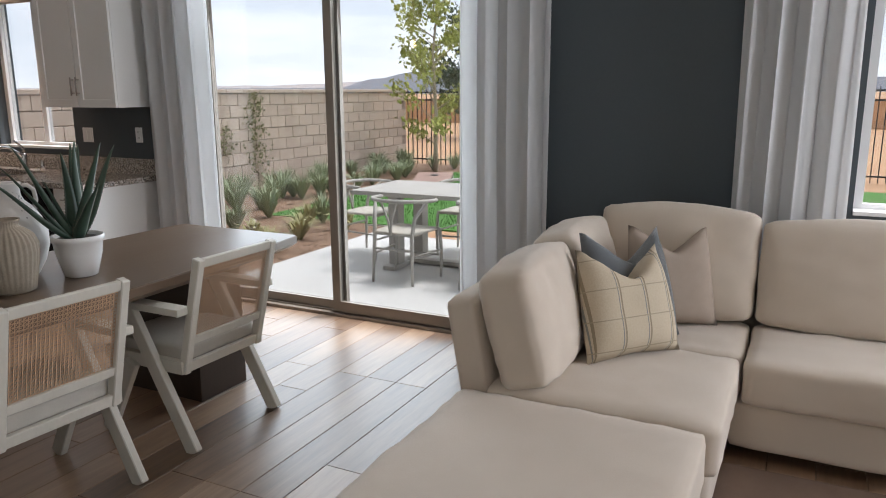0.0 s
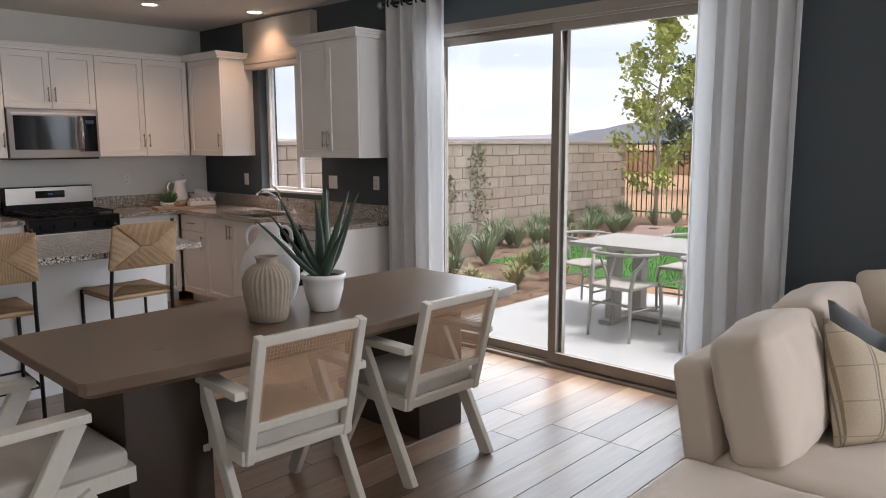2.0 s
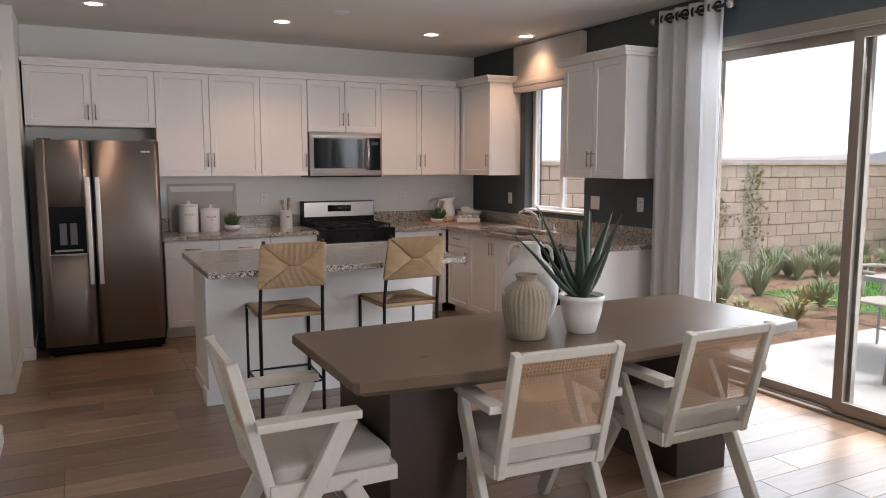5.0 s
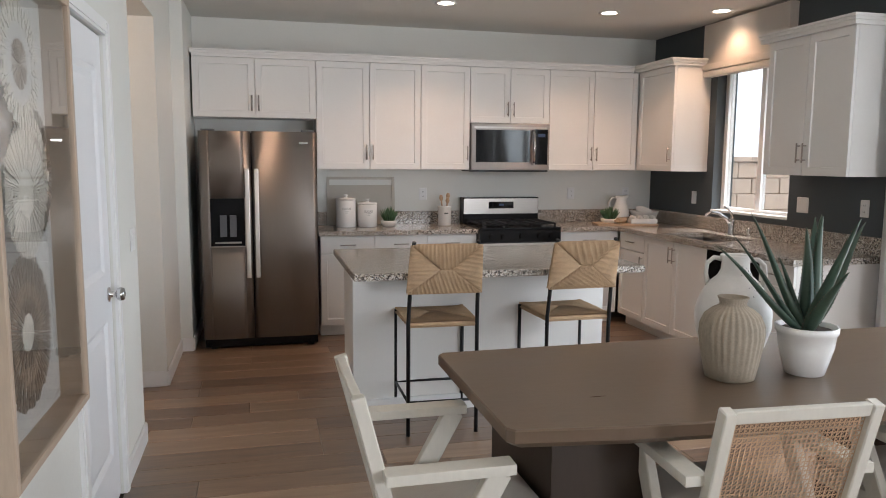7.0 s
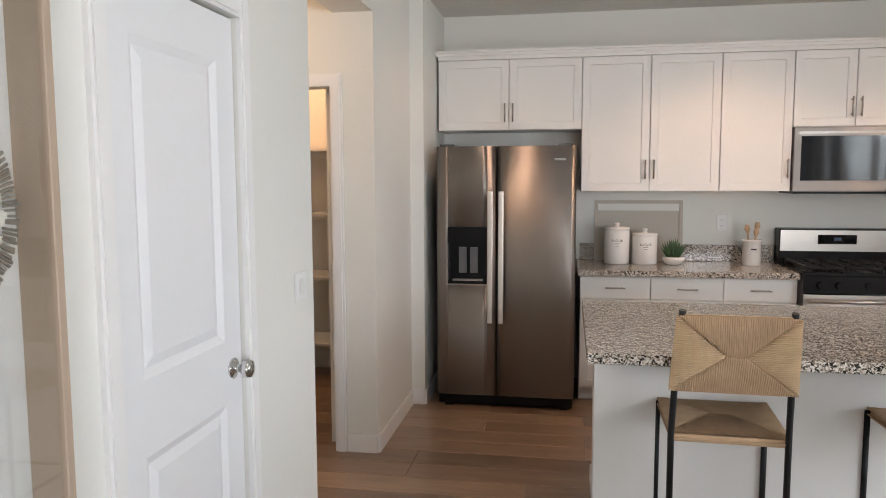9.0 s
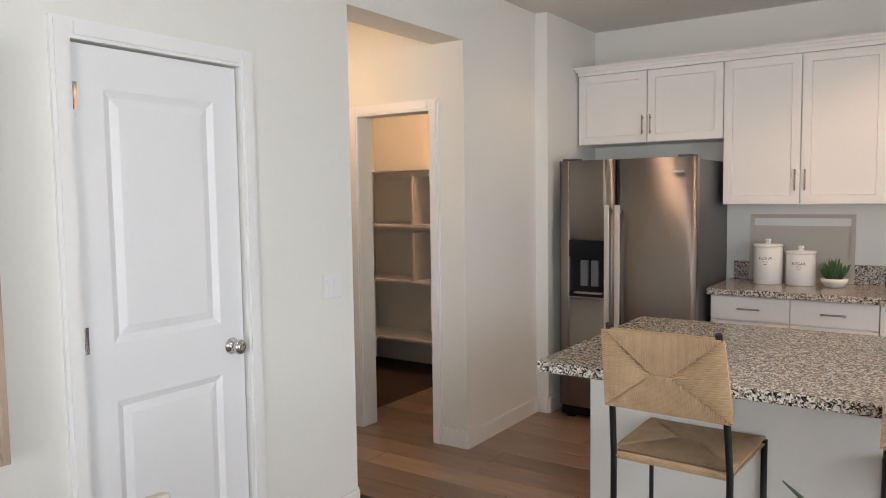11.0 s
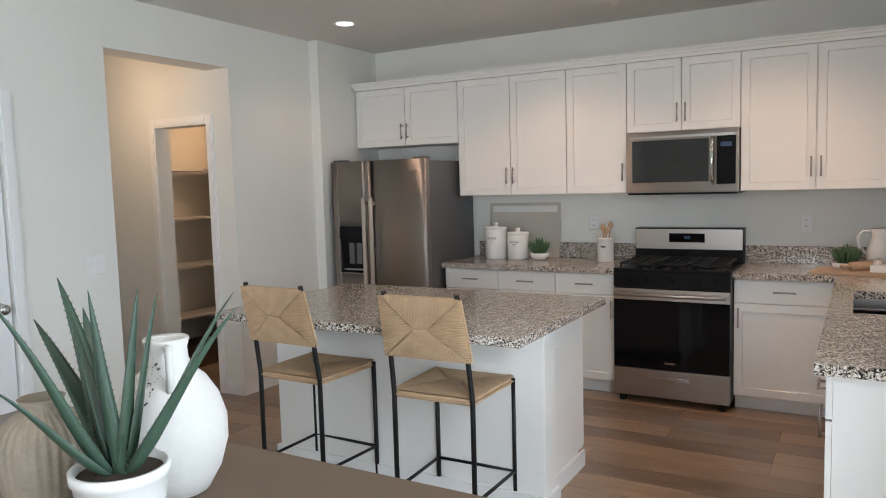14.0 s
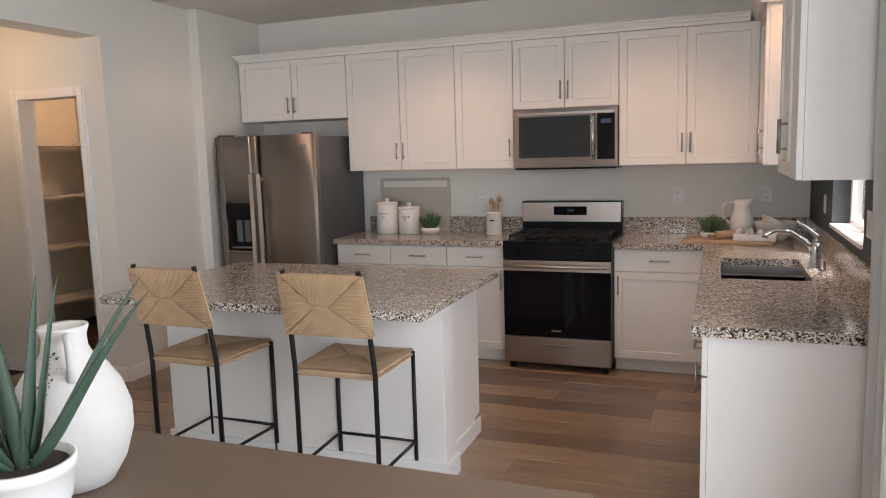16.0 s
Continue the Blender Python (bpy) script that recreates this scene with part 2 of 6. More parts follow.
IRON = surface("cast_iron", (0.012, 0.012, 0.012), 0.55, 0.0, var=0.2, bump=0.2, spec=0.25)
BLACKMETAL = surface("black_steel", (0.012, 0.012, 0.013), 0.42, 0.3, var=0.1, bump=0.03)
BRONZE = surface("bronze_frame", (0.25, 0.215, 0.18), 0.45, 0.2, var=0.05, bump=0.02)
TABLE = surface("brown_concrete_wood", (0.135, 0.092, 0.062), 0.30, var=0.14, scale=1.6, grain=30, bump=0.05, bump_scale=70, stretch=(0.3, 2.0, 1))
PED = surface("dark_walnut", (0.038, 0.024, 0.016), 0.5, var=0.2, scale=3, grain=30, stretch=(2, 2, 0.2))
CREAM = surface("cream_lacquer_wood", (0.63, 0.60, 0.53), 0.5, var=0.07, scale=5, grain=60, bump=0.08, bump_scale=60, stretch=(1, 1, 0.3))
CANE = surface("woven_cane", (0.58, 0.39, 0.25), 0.6, var=0.18, scale=12, grain=200)
RUSH = surface("rush_cord", (0.50, 0.348, 0.212), 0.8, var=0.22, scale=14, grain=260, bump=0.4, bump_scale=500)
LINEN = surface("cream_linen", (0.60, 0.515, 0.425), 0.95, var=0.05, scale=4, grain=300, bump=0.35, bump_scale=650, sheen=0.3)
SEATC = surface("seat_linen", (0.50, 0.47, 0.42), 0.95, var=0.1, scale=8, grain=300, bump=0.4, bump_scale=600)
BLUEGREY = surface("slate_velvet", (0.105, 0.115, 0.122), 0.9, var=0.12, scale=10, grain=300, bump=0.3, bump_scale=500, sheen=0.4)
TAUPE = surface("taupe_linen", (0.36, 0.29, 0.235), 0.95, var=0.1, scale=10, grain=300, bump=0.4, bump_scale=500)
CHECK = check_fabric()
CURTAIN = sheer("curtain_linen", (0.80, 0.80, 0.80))
SHADEC = sheer("roman_shade_linen", (0.80, 0.76, 0.71))
RUG = surface("brown_rug", (0.16, 0.105, 0.075), 1.0, var=0.2, scale=6, grain=200, bump=0.6, bump_scale=300)
WHITECER = surface("white_ceramic", (0.80, 0.79, 0.77), 0.25, var=0.03, scale=6, bump=0.02)
WHITEMATT = surface("chalk_ceramic", (0.66, 0.64, 0.61), 0.6, var=0.06, scale=9, bump=0.15, bump_scale=80)
STONEW = surface("stoneware", (0.31, 0.26, 0.20), 0.7, var=0.2, scale=14, grain=120, bump=0.25, bump_scale=160)
SOIL = surface("soil", (0.05, 0.035, 0.025), 1.0, var=0.4, grain=120, bump=0.8)
ALOE = surface("aloe_leaf", (0.042, 0.076, 0.053), 0.40, var=0.25, scale=9, grain=80, bump=0.06)
SPIKE = surface("leaf_tooth", (0.16, 0.12, 0.08), 0.6)
SUCC = surface("succulent_leaf", (0.05, 0.11, 0.045), 0.5, var=0.3, scale=20)
LIGHTWOOD = surface("light_wood", (0.45, 0.31, 0.20), 0.55, var=0.15, scale=6, grain=50, stretch=(0.3, 3, 1))
ARTWOOD = surface("pale_oak_frame", (0.42, 0.325, 0.245), 0.5, var=0.1, scale=5, grain=60, stretch=(3, 3, 0.3))
BOARD = surface("greige_board", (0.50, 0.46, 0.40), 0.6, var=0.05, scale=3)
PLASTIC = surface("white_plastic", (0.78, 0.78, 0.78), 0.35, var=0.02, bump=0)
INK = surface("ink", (0.05, 0.05, 0.05), 0.6, bump=0)
SCREEN = glow("clock_display", (0.02, 0.04, 0.09), 0.12)
CANGLOW = glow("lamp_lens", (1.0, 0.90, 0.76), 9.0)
GLASS = pane_glass("window_glass", (0.70, 0.71, 0.705))
ARTGLASS = pane_glass("picture_glass", (0.95, 0.96, 0.96), 1.0)
ARTBACK = surface("art_mount", (0.64, 0.63, 0.61), 0.9, var=0.04)
FIBREW = surface("white_fibre", (0.74, 0.70, 0.62), 0.9, var=0.1, scale=30)
FIBREG = surface("grey_fibre", (0.21, 0.18, 0.145), 0.9, var=0.25, scale=30)
FIBRET = surface("tan_fibre", (0.36, 0.29, 0.22), 0.9, var=0.15, scale=30)
CONC = surface("patio_concrete", (0.62, 0.605, 0.58), 0.8, var=0.07, scale=1.2, grain=40, bump=0.1)
BLOCK = surface("tan_block", (0.52, 0.42, 0.345), 0.95, var=0.12, scale=5, grain=60, bump=0.5, bump_scale=60, rand=0.35)
MORTAR = surface("mortar", (0.27, 0.22, 0.18), 1.0, var=0.1, bump=0.4)
MULCH = surface("bark_mulch", (0.25, 0.155, 0.10), 1.0, var=0.4, scale=4, grain=40, bump=1.0, bump_scale=50)
CHIP = surface("bark_chip", (0.27, 0.17, 0.11), 0.95, var=0.5, scale=3, grain=20)
LAWN = surface("lawn", (0.07, 0.19, 0.03), 0.9, var=0.3, scale=3, grain=90, bump=0.8)
BLADE = surface("grass_blade", (0.09, 0.23, 0.035), 0.7, var=0.35, scale=3, grain=20)
AGAVE = surface("grey_green_blade", (0.29, 0.34, 0.20), 0.65, var=0.3, scale=4, grain=20)
BROMEL = surface("yellow_green_blade", (0.36, 0.33, 0.15), 0.6, var=0.3, scale=4, grain=20)
BARK = surface("pale_bark", (0.36, 0.30, 0.22), 0.9, var=0.3, scale=12, bump=0.5)
LEAF = surface("yellow_green_leaf", (0.36, 0.38, 0.085), 0.6, var=0.4, scale=2.5, grain=8)
LEAFD = surface("dark_leaf", (0.06, 0.09, 0.045), 0.8, var=0.4, scale=1.5, grain=8)
VINE = surface("vine_leaf", (0.20, 0.19, 0.09), 0.8, var=0.4, scale=6)
DIRT = surface("graded_dirt", (0.46, 0.27, 0.15), 1.0, var=0.2, scale=0.2, grain=3, bump=0.4, bump_scale=8)
# the haze of distance is put into this blue
HILL = surface("haze_blue_hill", (0.40, 0.47, 0.57), 1.0, var=0.06, scale=0.02, grain=0.3, bump=0)
GREYWOOD = surface("weathered_teak", (0.45, 0.425, 0.385), 0.7, var=0.12, scale=5, grain=50, stretch=(1, 1, 0.3))
CORD = surface("paper_cord", (0.55, 0.51, 0.44), 0.9, var=0.1, scale=20, grain=200, bump=0.4, bump_scale=300)
CARWHITE = surface("car_paint", (0.75, 0.75, 0.76), 0.3, var=0.03, bump=0)
RUBBER = surface("rubber", (0.02, 0.02, 0.02), 0.8)


# ---- shape helpers ----
def box(bm, x0, x1, y0, y1, z0, z1, m=None):
    v = [bm.verts.new((x, y, z)) for z in (z0, z1) for x, y in ((x0, y0), (x1, y0), (x1, y1), (x0, y1))]
    for f in ((3, 2, 1, 0), (4, 5, 6, 7), (0, 1, 5, 4), (1, 2, 6, 5), (2, 3, 7, 6), (3, 0, 4, 7)):
        bm.faces.new([v[i] for i in f])
    if m is not None:
        for q in v:
            q.co = m @ q.co
    return v


def bevelled(*args, r=0.005, seg=2):
    bm = bmesh.new()
    box(bm, *args)
    bmesh.ops.bevel(bm, geom=bm.edges[:], offset=r, segments=seg, affect="EDGES", profile=0.7)
    return bm


def merge(bm, other):
    me = bpy.data.meshes.new("tmp")
    other.to_mesh(me)
    other.free()
    bm.from_mesh(me)
    bpy.data.meshes.remove(me)
    return bm


def tube(bm, points, radii, n=10, caps=True):
    """A round bar through points."""
    rings = []
    pts = [Vector(p) for p in points]
    if not isinstance(radii, (list, tuple)):
        radii = [radii] * len(pts)
    ref = None
    for i, p in enumerate(pts):
        d = (pts[min(i + 1, len(pts) - 1)] - pts[max(i - 1, 0)]).normalized()
        if ref is None:
            ref = Vector((0, 0, 1)) if abs(d.z) < 0.9 else Vector((1, 0, 0))
        u = d.cross(ref).normalized()
        w = u.cross(d).normalized()
        ref = w
        rings.append([bm.verts.new(p + (u * math.cos(a) + w * math.sin(a)) * radii[i]) for a in (2 * math.pi * k / n for k in range(n))])
    for a, b in zip(rings, rings[1:]):
        for k in range(n):
            bm.faces.new((a[k], a[(k + 1) % n], b[(k + 1) % n], b[k])).smooth = True
    if caps:
        bm.faces.new(rings[0][::-1])
        bm.faces.new(rings[-1])


def lathe(bm, profile, n=32, centre=(0, 0, 0), flute=0.0, count=0, caps=True):
    """A turned shape: profile of (radius, height)."""
    rings = []
    for i, (r, z) in enumerate(profile):
        ring = []
        for k in range(n):
            a = 2 * math.pi * k / n
            rr = r
            if count and 0.0 < flute:
                w = min(1, max(0, 1 - abs(i / (len(profile) - 1) - 0.42) * 2.6))
                rr = r * (1 - flute * w * (0.5 + 0.5 * math.cos(count * a)))
            ring.append(bm.verts.new((centre[0] + rr * math.cos(a), centre[1] + rr * math.sin(a), centre[2] + z)))
        rings.append(ring)
    for a, b in zip(rings, rings[1:]):
        for k in range(n):
            bm.faces.new((a[k], a[(k + 1) % n], b[(k + 1) % n], b[k])).smooth = True
    if caps:
        bm.faces.new(rings[0][::-1])
        bm.faces.new(rings[-1])


def soft_box(sx, sy, sz, r=0.06, cuts=9, puff=0.0, seed=0, wrinkle=0.004):
    """An upholstered block, centred on x and y, from z = 0, with round edges and full sides."""
    bm = bmesh.new()
    bmesh.ops.create_cube(bm, size=1.0)
    bmesh.ops.subdivide_edges(bm, edges=bm.edges[:], cuts=cuts, use_grid_fill=True)
    h = Vector((sx / 2, sy / 2, sz / 2))
    for v in bm.verts:
        p = Vector((v.co.x * sx, v.co.y * sy, v.co.z * sz))
        inner = Vector([max(-h[i] + r, min(h[i] - r, p[i])) for i in range(3)])
        d = p - inner
        if d.length > 1e-6:
            p = inner + d.normalized() * r
        u, w = v.co.x * 2, v.co.y * 2
        p.z += puff * (1 - u * u) * (1 - w * w) * (1 if v.co.z > 0 else -0.3)
        p += Vector((1, 1, 1)) * wrinkle * noise.noise(p * 9 + Vector((seed * 7.1, 0, 0)))
        v.co = p + Vector((0, 0, sz / 2))
    for f in bm.faces:
        f.smooth = True
    return bm


def finish(name, bm, material):
    bmesh.ops.recalc_face_normals(bm, faces=bm.faces[:])
    me = bpy.data.meshes.new(name)
    bm.to_mesh(me)
    bm.free()
    me.materials.append(material)
    return new(name, me)


def part(name, bm, material, parent, label=""):
    ob = finish(name, bm, material)
    ob.parent = parent
    return tagged(ob, label)


def thing(name, m, label, category, group=""):
    ob = new(name)
    ob.empty_display_size = 0.05
    ob.matrix_world = m
    return tagged(ob, label, category, group)


def single(name, bm, material, m, label, category, group=""):
    ob = finish(name, bm, material)
    ob.matrix_world = m
    return tagged(ob, label, category, group)


def structure(name, bm, material, label, category="wall"):
    return tagged(finish(name, bm, material), label, category, kind="structure")


def boxes(*rows):
    bm = bmesh.new()
    for r in rows:
        box(bm, *r)
    return bm


def wall_x(x0, x1, y0, y1, z0, z1, holes):
    """A wall along y with openings (y0, y1, z0, z1)."""
    bm = bmesh.new()
    at = y0
    for a, b, c, d in sorted(holes):
        if a > at:
            box(bm, x0, x1, at, a, z0, z1)
        if c > z0:
            box(bm, x0, x1, a, b, z0, c)
        if d < z1:
            box(bm, x0, x1, a, b, d, z1)
        at = b
    box(bm, x0, x1, at, y1, z0, z1)
    return bm


# ---- the shell of the rooms ----
EX, WX, CZ, SY = 2.03, -2.49, 2.725, -10.4
structure("floor", boxes((WX - 2.25, EX + 0.2, SY - 0.2, 0.2, -0.2, -0.012)), SUB, "dark subfloor under oak planks", "floor")
structure("ceiling", boxes((WX - 2.25, EX + 0.2, SY - 0.2, 0.2, CZ, CZ + 0.15)), CEIL, "plain off-white painted ceiling", "ceiling")
structure("wall_north", boxes((-4.6, EX + 0.2, 0.0, 0.2, -0.1, CZ)), WALL, "pale grey-white painted kitchen wall")
structure("wall_east", wall_x(EX, EX + 0.2, SY, 0.0, 0, CZ, [(-9.4, -7.62, 0.93, 2.3), (-5.72, -3.40, 0.0, 2.38), (-2.04, -1.07, 1.08, 2.38)]), SLATE, "dark slate-blue painted accent wall with glazed openings")
# unseen wall; its window opening is assumed, for the south fill light
structure("wall_south", boxes((WX - 2.1, 0.4, SY - 0.2, SY, 0, CZ), (1.93, EX, SY - 0.2, SY, 0, CZ), (0.4, 1.93, SY - 0.2, SY, 0, 0.5), (0.4, 1.93, SY - 0.2, SY, 2.45, CZ)), WALL, "pale painted living room wall")
structure("wall_west", wall_x(WX - 0.22, WX, SY, -0.82, 0, CZ, [(-4.05, -3.37, 0.0, 2.03), (-2.72, -1.725, 0.0, 2.405)]), WALL, "pale painted wall with a door and a square hall opening")
structure("wall_fridge_side", boxes((WX - 0.22, -2.40, -0.82, 0.0, 0, CZ)), WALL, "short pale wall beside the refrigerator")
# hall beyond the opening, pantry behind it
structure("wall_hall_south", boxes((-4.6, WX - 0.22, -2.83, -2.72, 0, CZ)), WALL, "pale hall wall")
structure("wall_pantry", boxes((-4.6, -3.29, -1.725, -1.60, 0, CZ), (-2.73, WX - 0.22, -1.725, -1.60, 0, CZ), (-3.29, -2.73, -1.725, -1.60, 2.02, CZ), (-2.80, WX - 0.22, -1.60, 0.0, 0, CZ)), WALL, "pale pantry wall with an open doorway")
structure("wall_hall_end", boxes((-4.7, -4.6, -10.4, 0.0, -0.1, CZ)), WALL, "plain closing wall of the hall")
structure("wall_closet", boxes((-4.6, WX - 0.22, -4.3, -4.2, 0, CZ)), WALL, "plain closing wall of the closet")


def casing(name, m, w, h, label):
    """Door trim round an opening of w by h, in the plane of x and z, facing -y."""
    bm = bmesh.new()
    for x0, x1, z0, z1 in ((-0.065, 0, 0, h + 0.065), (w, w + 0.065, 0, h + 0.065), (0, w, h, h + 0.065)):
        box(bm, x0, x1, -0.014, 0, z0, z1)
        box(bm, x0 + 0.012, x1 - 0.012, -0.020, -0.014, z0 if z0 == 0 else z0 + 0.012, z1 - 0.012)
    ob = finish(name, bm, TRIM)
    ob.matrix_world = m
    return tagged(ob, label, "door trim", kind="structure")


FACE_E = pose(0, 0, 0, 0, 0, 90)     # -y turned to +x
casing("trim_1", pose(WX, -4.05, 0, 0, 0, 90), 0.68, 2.03, "white moulded door casing on the pale wall")
casing("trim_2", pose(-3.29, -1.7255, 0), 0.56, 2.02, "white moulded casing round the pantry doorway")


def base_strip(rows):
    for x0, x1, y0, y1 in rows:
        structure("baseboard", boxes((x0, x1, y0, y1, 0, 0.095), (x0 + 0.003, x1 - 0.003, y0 + 0.003, y1 - 0.003, 0.095, 0.105)), TRIM, "white painted skirting board", "baseboard")


base_strip([(WX, WX + 0.014, -10.4, -4.115), (WX, WX + 0.014, -3.305, -2.72), (WX, WX + 0.014, -1.725, -0.834), (WX - 0.0, -2.40, -0.834, -0.82), (-2.66, WX, -1.739, -1.7255), (WX - 0.22, WX, -2.72, -2.706), (-2.40, -2.386, -0.82, 0), (EX - 0.014, EX, -7.6, -5.76), (EX - 0.014, EX, -3.36, -2.96), (-4.6, -3.357, -1.739, -1.7255)])


# two-panel door, closed
def panel_door():
    d = thing("door_1", pose(WX - 0.012, -4.042, 0.008, 0, 0, 90), "closed white two-panel interior door with round knob", "door")
    d["kind"] = "structure"
    w, h = 0.664, 2.015
    bm = bmesh.new()
    for x0, x1, z0, z1 in ((0, 0.11, 0, h), (w - 0.11, w, 0, h), (0.11, w - 0.11, 0, 0.22), (0.11, w - 0.11, 0.82, 1.02), (0.11, w - 0.11, h - 0.14, h)):
        box(bm, x0, x1, 0, 0.035, z0, z1)
    for z0, z1 in ((0.22, 0.82), (1.02, h - 0.14)):
        box(bm, 0.11, w - 0.11, 0.012, 0.03, z0, z1)
        a = [bm.verts.new(p) for p in ((0.11, 0, z0), (w - 0.11, 0, z0), (w - 0.11, 0, z1), (0.11, 0, z1))]
        b = [bm.verts.new(p) for p in ((0.135, 0.011, z0 + 0.025), (w - 0.135, 0.011, z0 + 0.025), (w - 0.135, 0.011, z1 - 0.025), (0.135, 0.011, z1 - 0.025))]
        c = [bm.verts.new(p) for p in ((0.165, 0.003, z0 + 0.055), (w - 0.165, 0.003, z0 + 0.055), (w - 0.165, 0.003, z1 - 0.055), (0.165, 0.003, z1 - 0.055))]
        for k in range(4):
            j = (k + 1) % 4
            bm.faces.new((a[k], a[j], b[j], b[k]))
            bm.faces.new((b[k], b[j], c[j], c[k]))
        bm.faces.new(c)
    part("leaf", bm, DOORP, d)
    bm = bmesh.new()
    prof = [(0.032, 0), (0.033, 0.006), (0.014, 0.010), (0.012, 0.030), (0.024, 0.036), (0.030, 0.050), (0.026, 0.064), (0.008, 0.068)]
    lathe(bm, prof, 24)
    for v in bm.verts:
        v.co = Vector((v.co.x + w - 0.062, -v.co.z, v.co.y + 0.925))
    part("knob", bm, CHROME, d, "polished chrome round knob")
    for z in (0.2, 1.0, 1.80):
        bm = bmesh.new()
        tube(bm, [(0.0, -0.006, z), (0.0, -0.006, z + 0.09)], 0.007, 8)
        box(bm, 0.0, 0.02, -0.002, 0.002, z, z + 0.09)
        part("hinge", bm, CHROME, d)


panel_door()

# pantry shelves
for k, z in enumerate((0.27, 0.775, 1.25, 1.725)):
    bm = boxes((-4.55, -2.79, -0.40, -0.005, z, z + 0.02), (-4.595, -4.25, -1.70, -0.40, z, z + 0.02), (-4.55, -2.79, -0.03, -0.005, z - 0.05, z), (-4.595, -4.57, -1.70, -0.4, z - 0.05, z))
    single("pantry_shelf", bm, TRIM, pose(0, 0, 0), "white painted wooden pantry shelf, empty", "shelf", "pantry shelves")
for x in (-3.86, -3.6):
    for z0, z1 in ((0.795, 1.25), (1.27, 1.725)):
        single("shelf_support", boxes((x - 0.01, x + 0.01, -0.395, -0.032, z0, z1 - 0.0505)), TRIM, pose(0, 0, 0), "white upright board between pantry shelves", "shelf board", "shelf uprights")


# ---- windows and the sliding door ----
def pane(name, x0, x1, y0, y1, z0, z1, parent):
    ob = part(name, boxes((x0, x1, y0, y1, z0, z1)), GLASS, parent)
    ob.visible_shadow = False
    return ob


def window(name, y0, y1, z0, z1, mullion, label, sill):
    w = thing(name, pose(0, 0, 0), label, "window")
    w["kind"] = "structure"
    x0, x1 = EX + 0.09, EX + 0.15
    f = 0.045
    bm = boxes((x0, x1, y0, y1, z0, z0 + f), (x0, x1, y0, y1, z1 - f, z1), (x0, x1, y0, y0 + f, z0 + f, z1 - f), (x0, x1, y1 - f, y1, z0 + f, z1 - f), (x0 + 0.005, x1 - 0.005, mullion - 0.025, mullion + 0.025, z0 + f, z1 - f))
    part("window_frame", bm, TRIM, w)
    for a, b in ((y0 + f, mullion - 0.025), (mullion + 0.025, y1 - f)):
        pane("pane", x0 + 0.025, x0 + 0.031, a, b, z0 + f, z1 - f, w)
    part("window_sill", boxes((EX - sill, x0, y0 + 0.002, y1 - 0.002, z0 + 0.001, z0 + 0.02)), TRIM if sill else SLATE, w)


window("window_1", -2.04, -1.07, 1.08, 2.38, -1.56, "white sliding kitchen window over the sink", 0.012)
window("window_2", -9.4, -7.62, 0.93, 2.3, -8.5, "living room window beside the sofa", 0.02)


def slider():
    y0, y1, z1 = -5.72, -3.40, 2.38
    d = thing("door_2", pose(0, 0, 0), "bronze-framed sliding glass patio door, closed", "sliding door")
    d["kind"] = "structure"
    part("door_frame", boxes((EX - 0.075, EX - 0.002, y1 - 0.03, y1 + 0.045, 0, z1 + 0.03), (EX - 0.014, EX - 0.002, y0 - 0.035, y0 + 0.052, 0, z1 + 0.03), (EX - 0.014, EX - 0.002, y0 + 0.052, y1 - 0.052, z1 - 0.04, z1 + 0.03), (EX + 0.004, EX + 0.15, y0, y0 + 0.05, 0, z1), (EX + 0.004, EX + 0.15, y1 - 0.05, y1, 0, z1), (EX + 0.004, EX + 0.15, y0 + 0.05, y1 - 0.05, z1 - 0.055, z1), (EX - 0.01, EX + 0.15, y0 + 0.05, y1 - 0.05, -0.01, 0.022), (EX + 0.03, EX + 0.036, y0 + 0.05, y1 - 0.05, 0.022, 0.034), (EX + 0.075, EX + 0.081, y0 + 0.05, y1 - 0.05, 0.022, 0.034)), BRONZE, d)
    m = -4.57
    for x, a, b, w in ((EX + 0.055, m - 0.03, y1 - 0.05, 0.05), (EX + 0.012, y0 + 0.05, m + 0.055, 0.062)):
        bot = 0.07 if w > 0.055 else 0.06
        leaf = part("leaf", boxes((x, x + 0.038, a, a + w, 0.034, z1 - 0.06), (x, x + 0.038, b - w, b, 0.034, z1 - 0.06), (x, x + 0.038, a + w, b - w, 0.034, 0.034 + bot), (x, x + 0.038, a + w, b - w, z1 - 0.115, z1 - 0.06)), BRONZE, d)
        pane("pane", x + 0.016, x + 0.022, a + w, b - w, 0.034 + bot, z1 - 0.115, leaf)


slider()


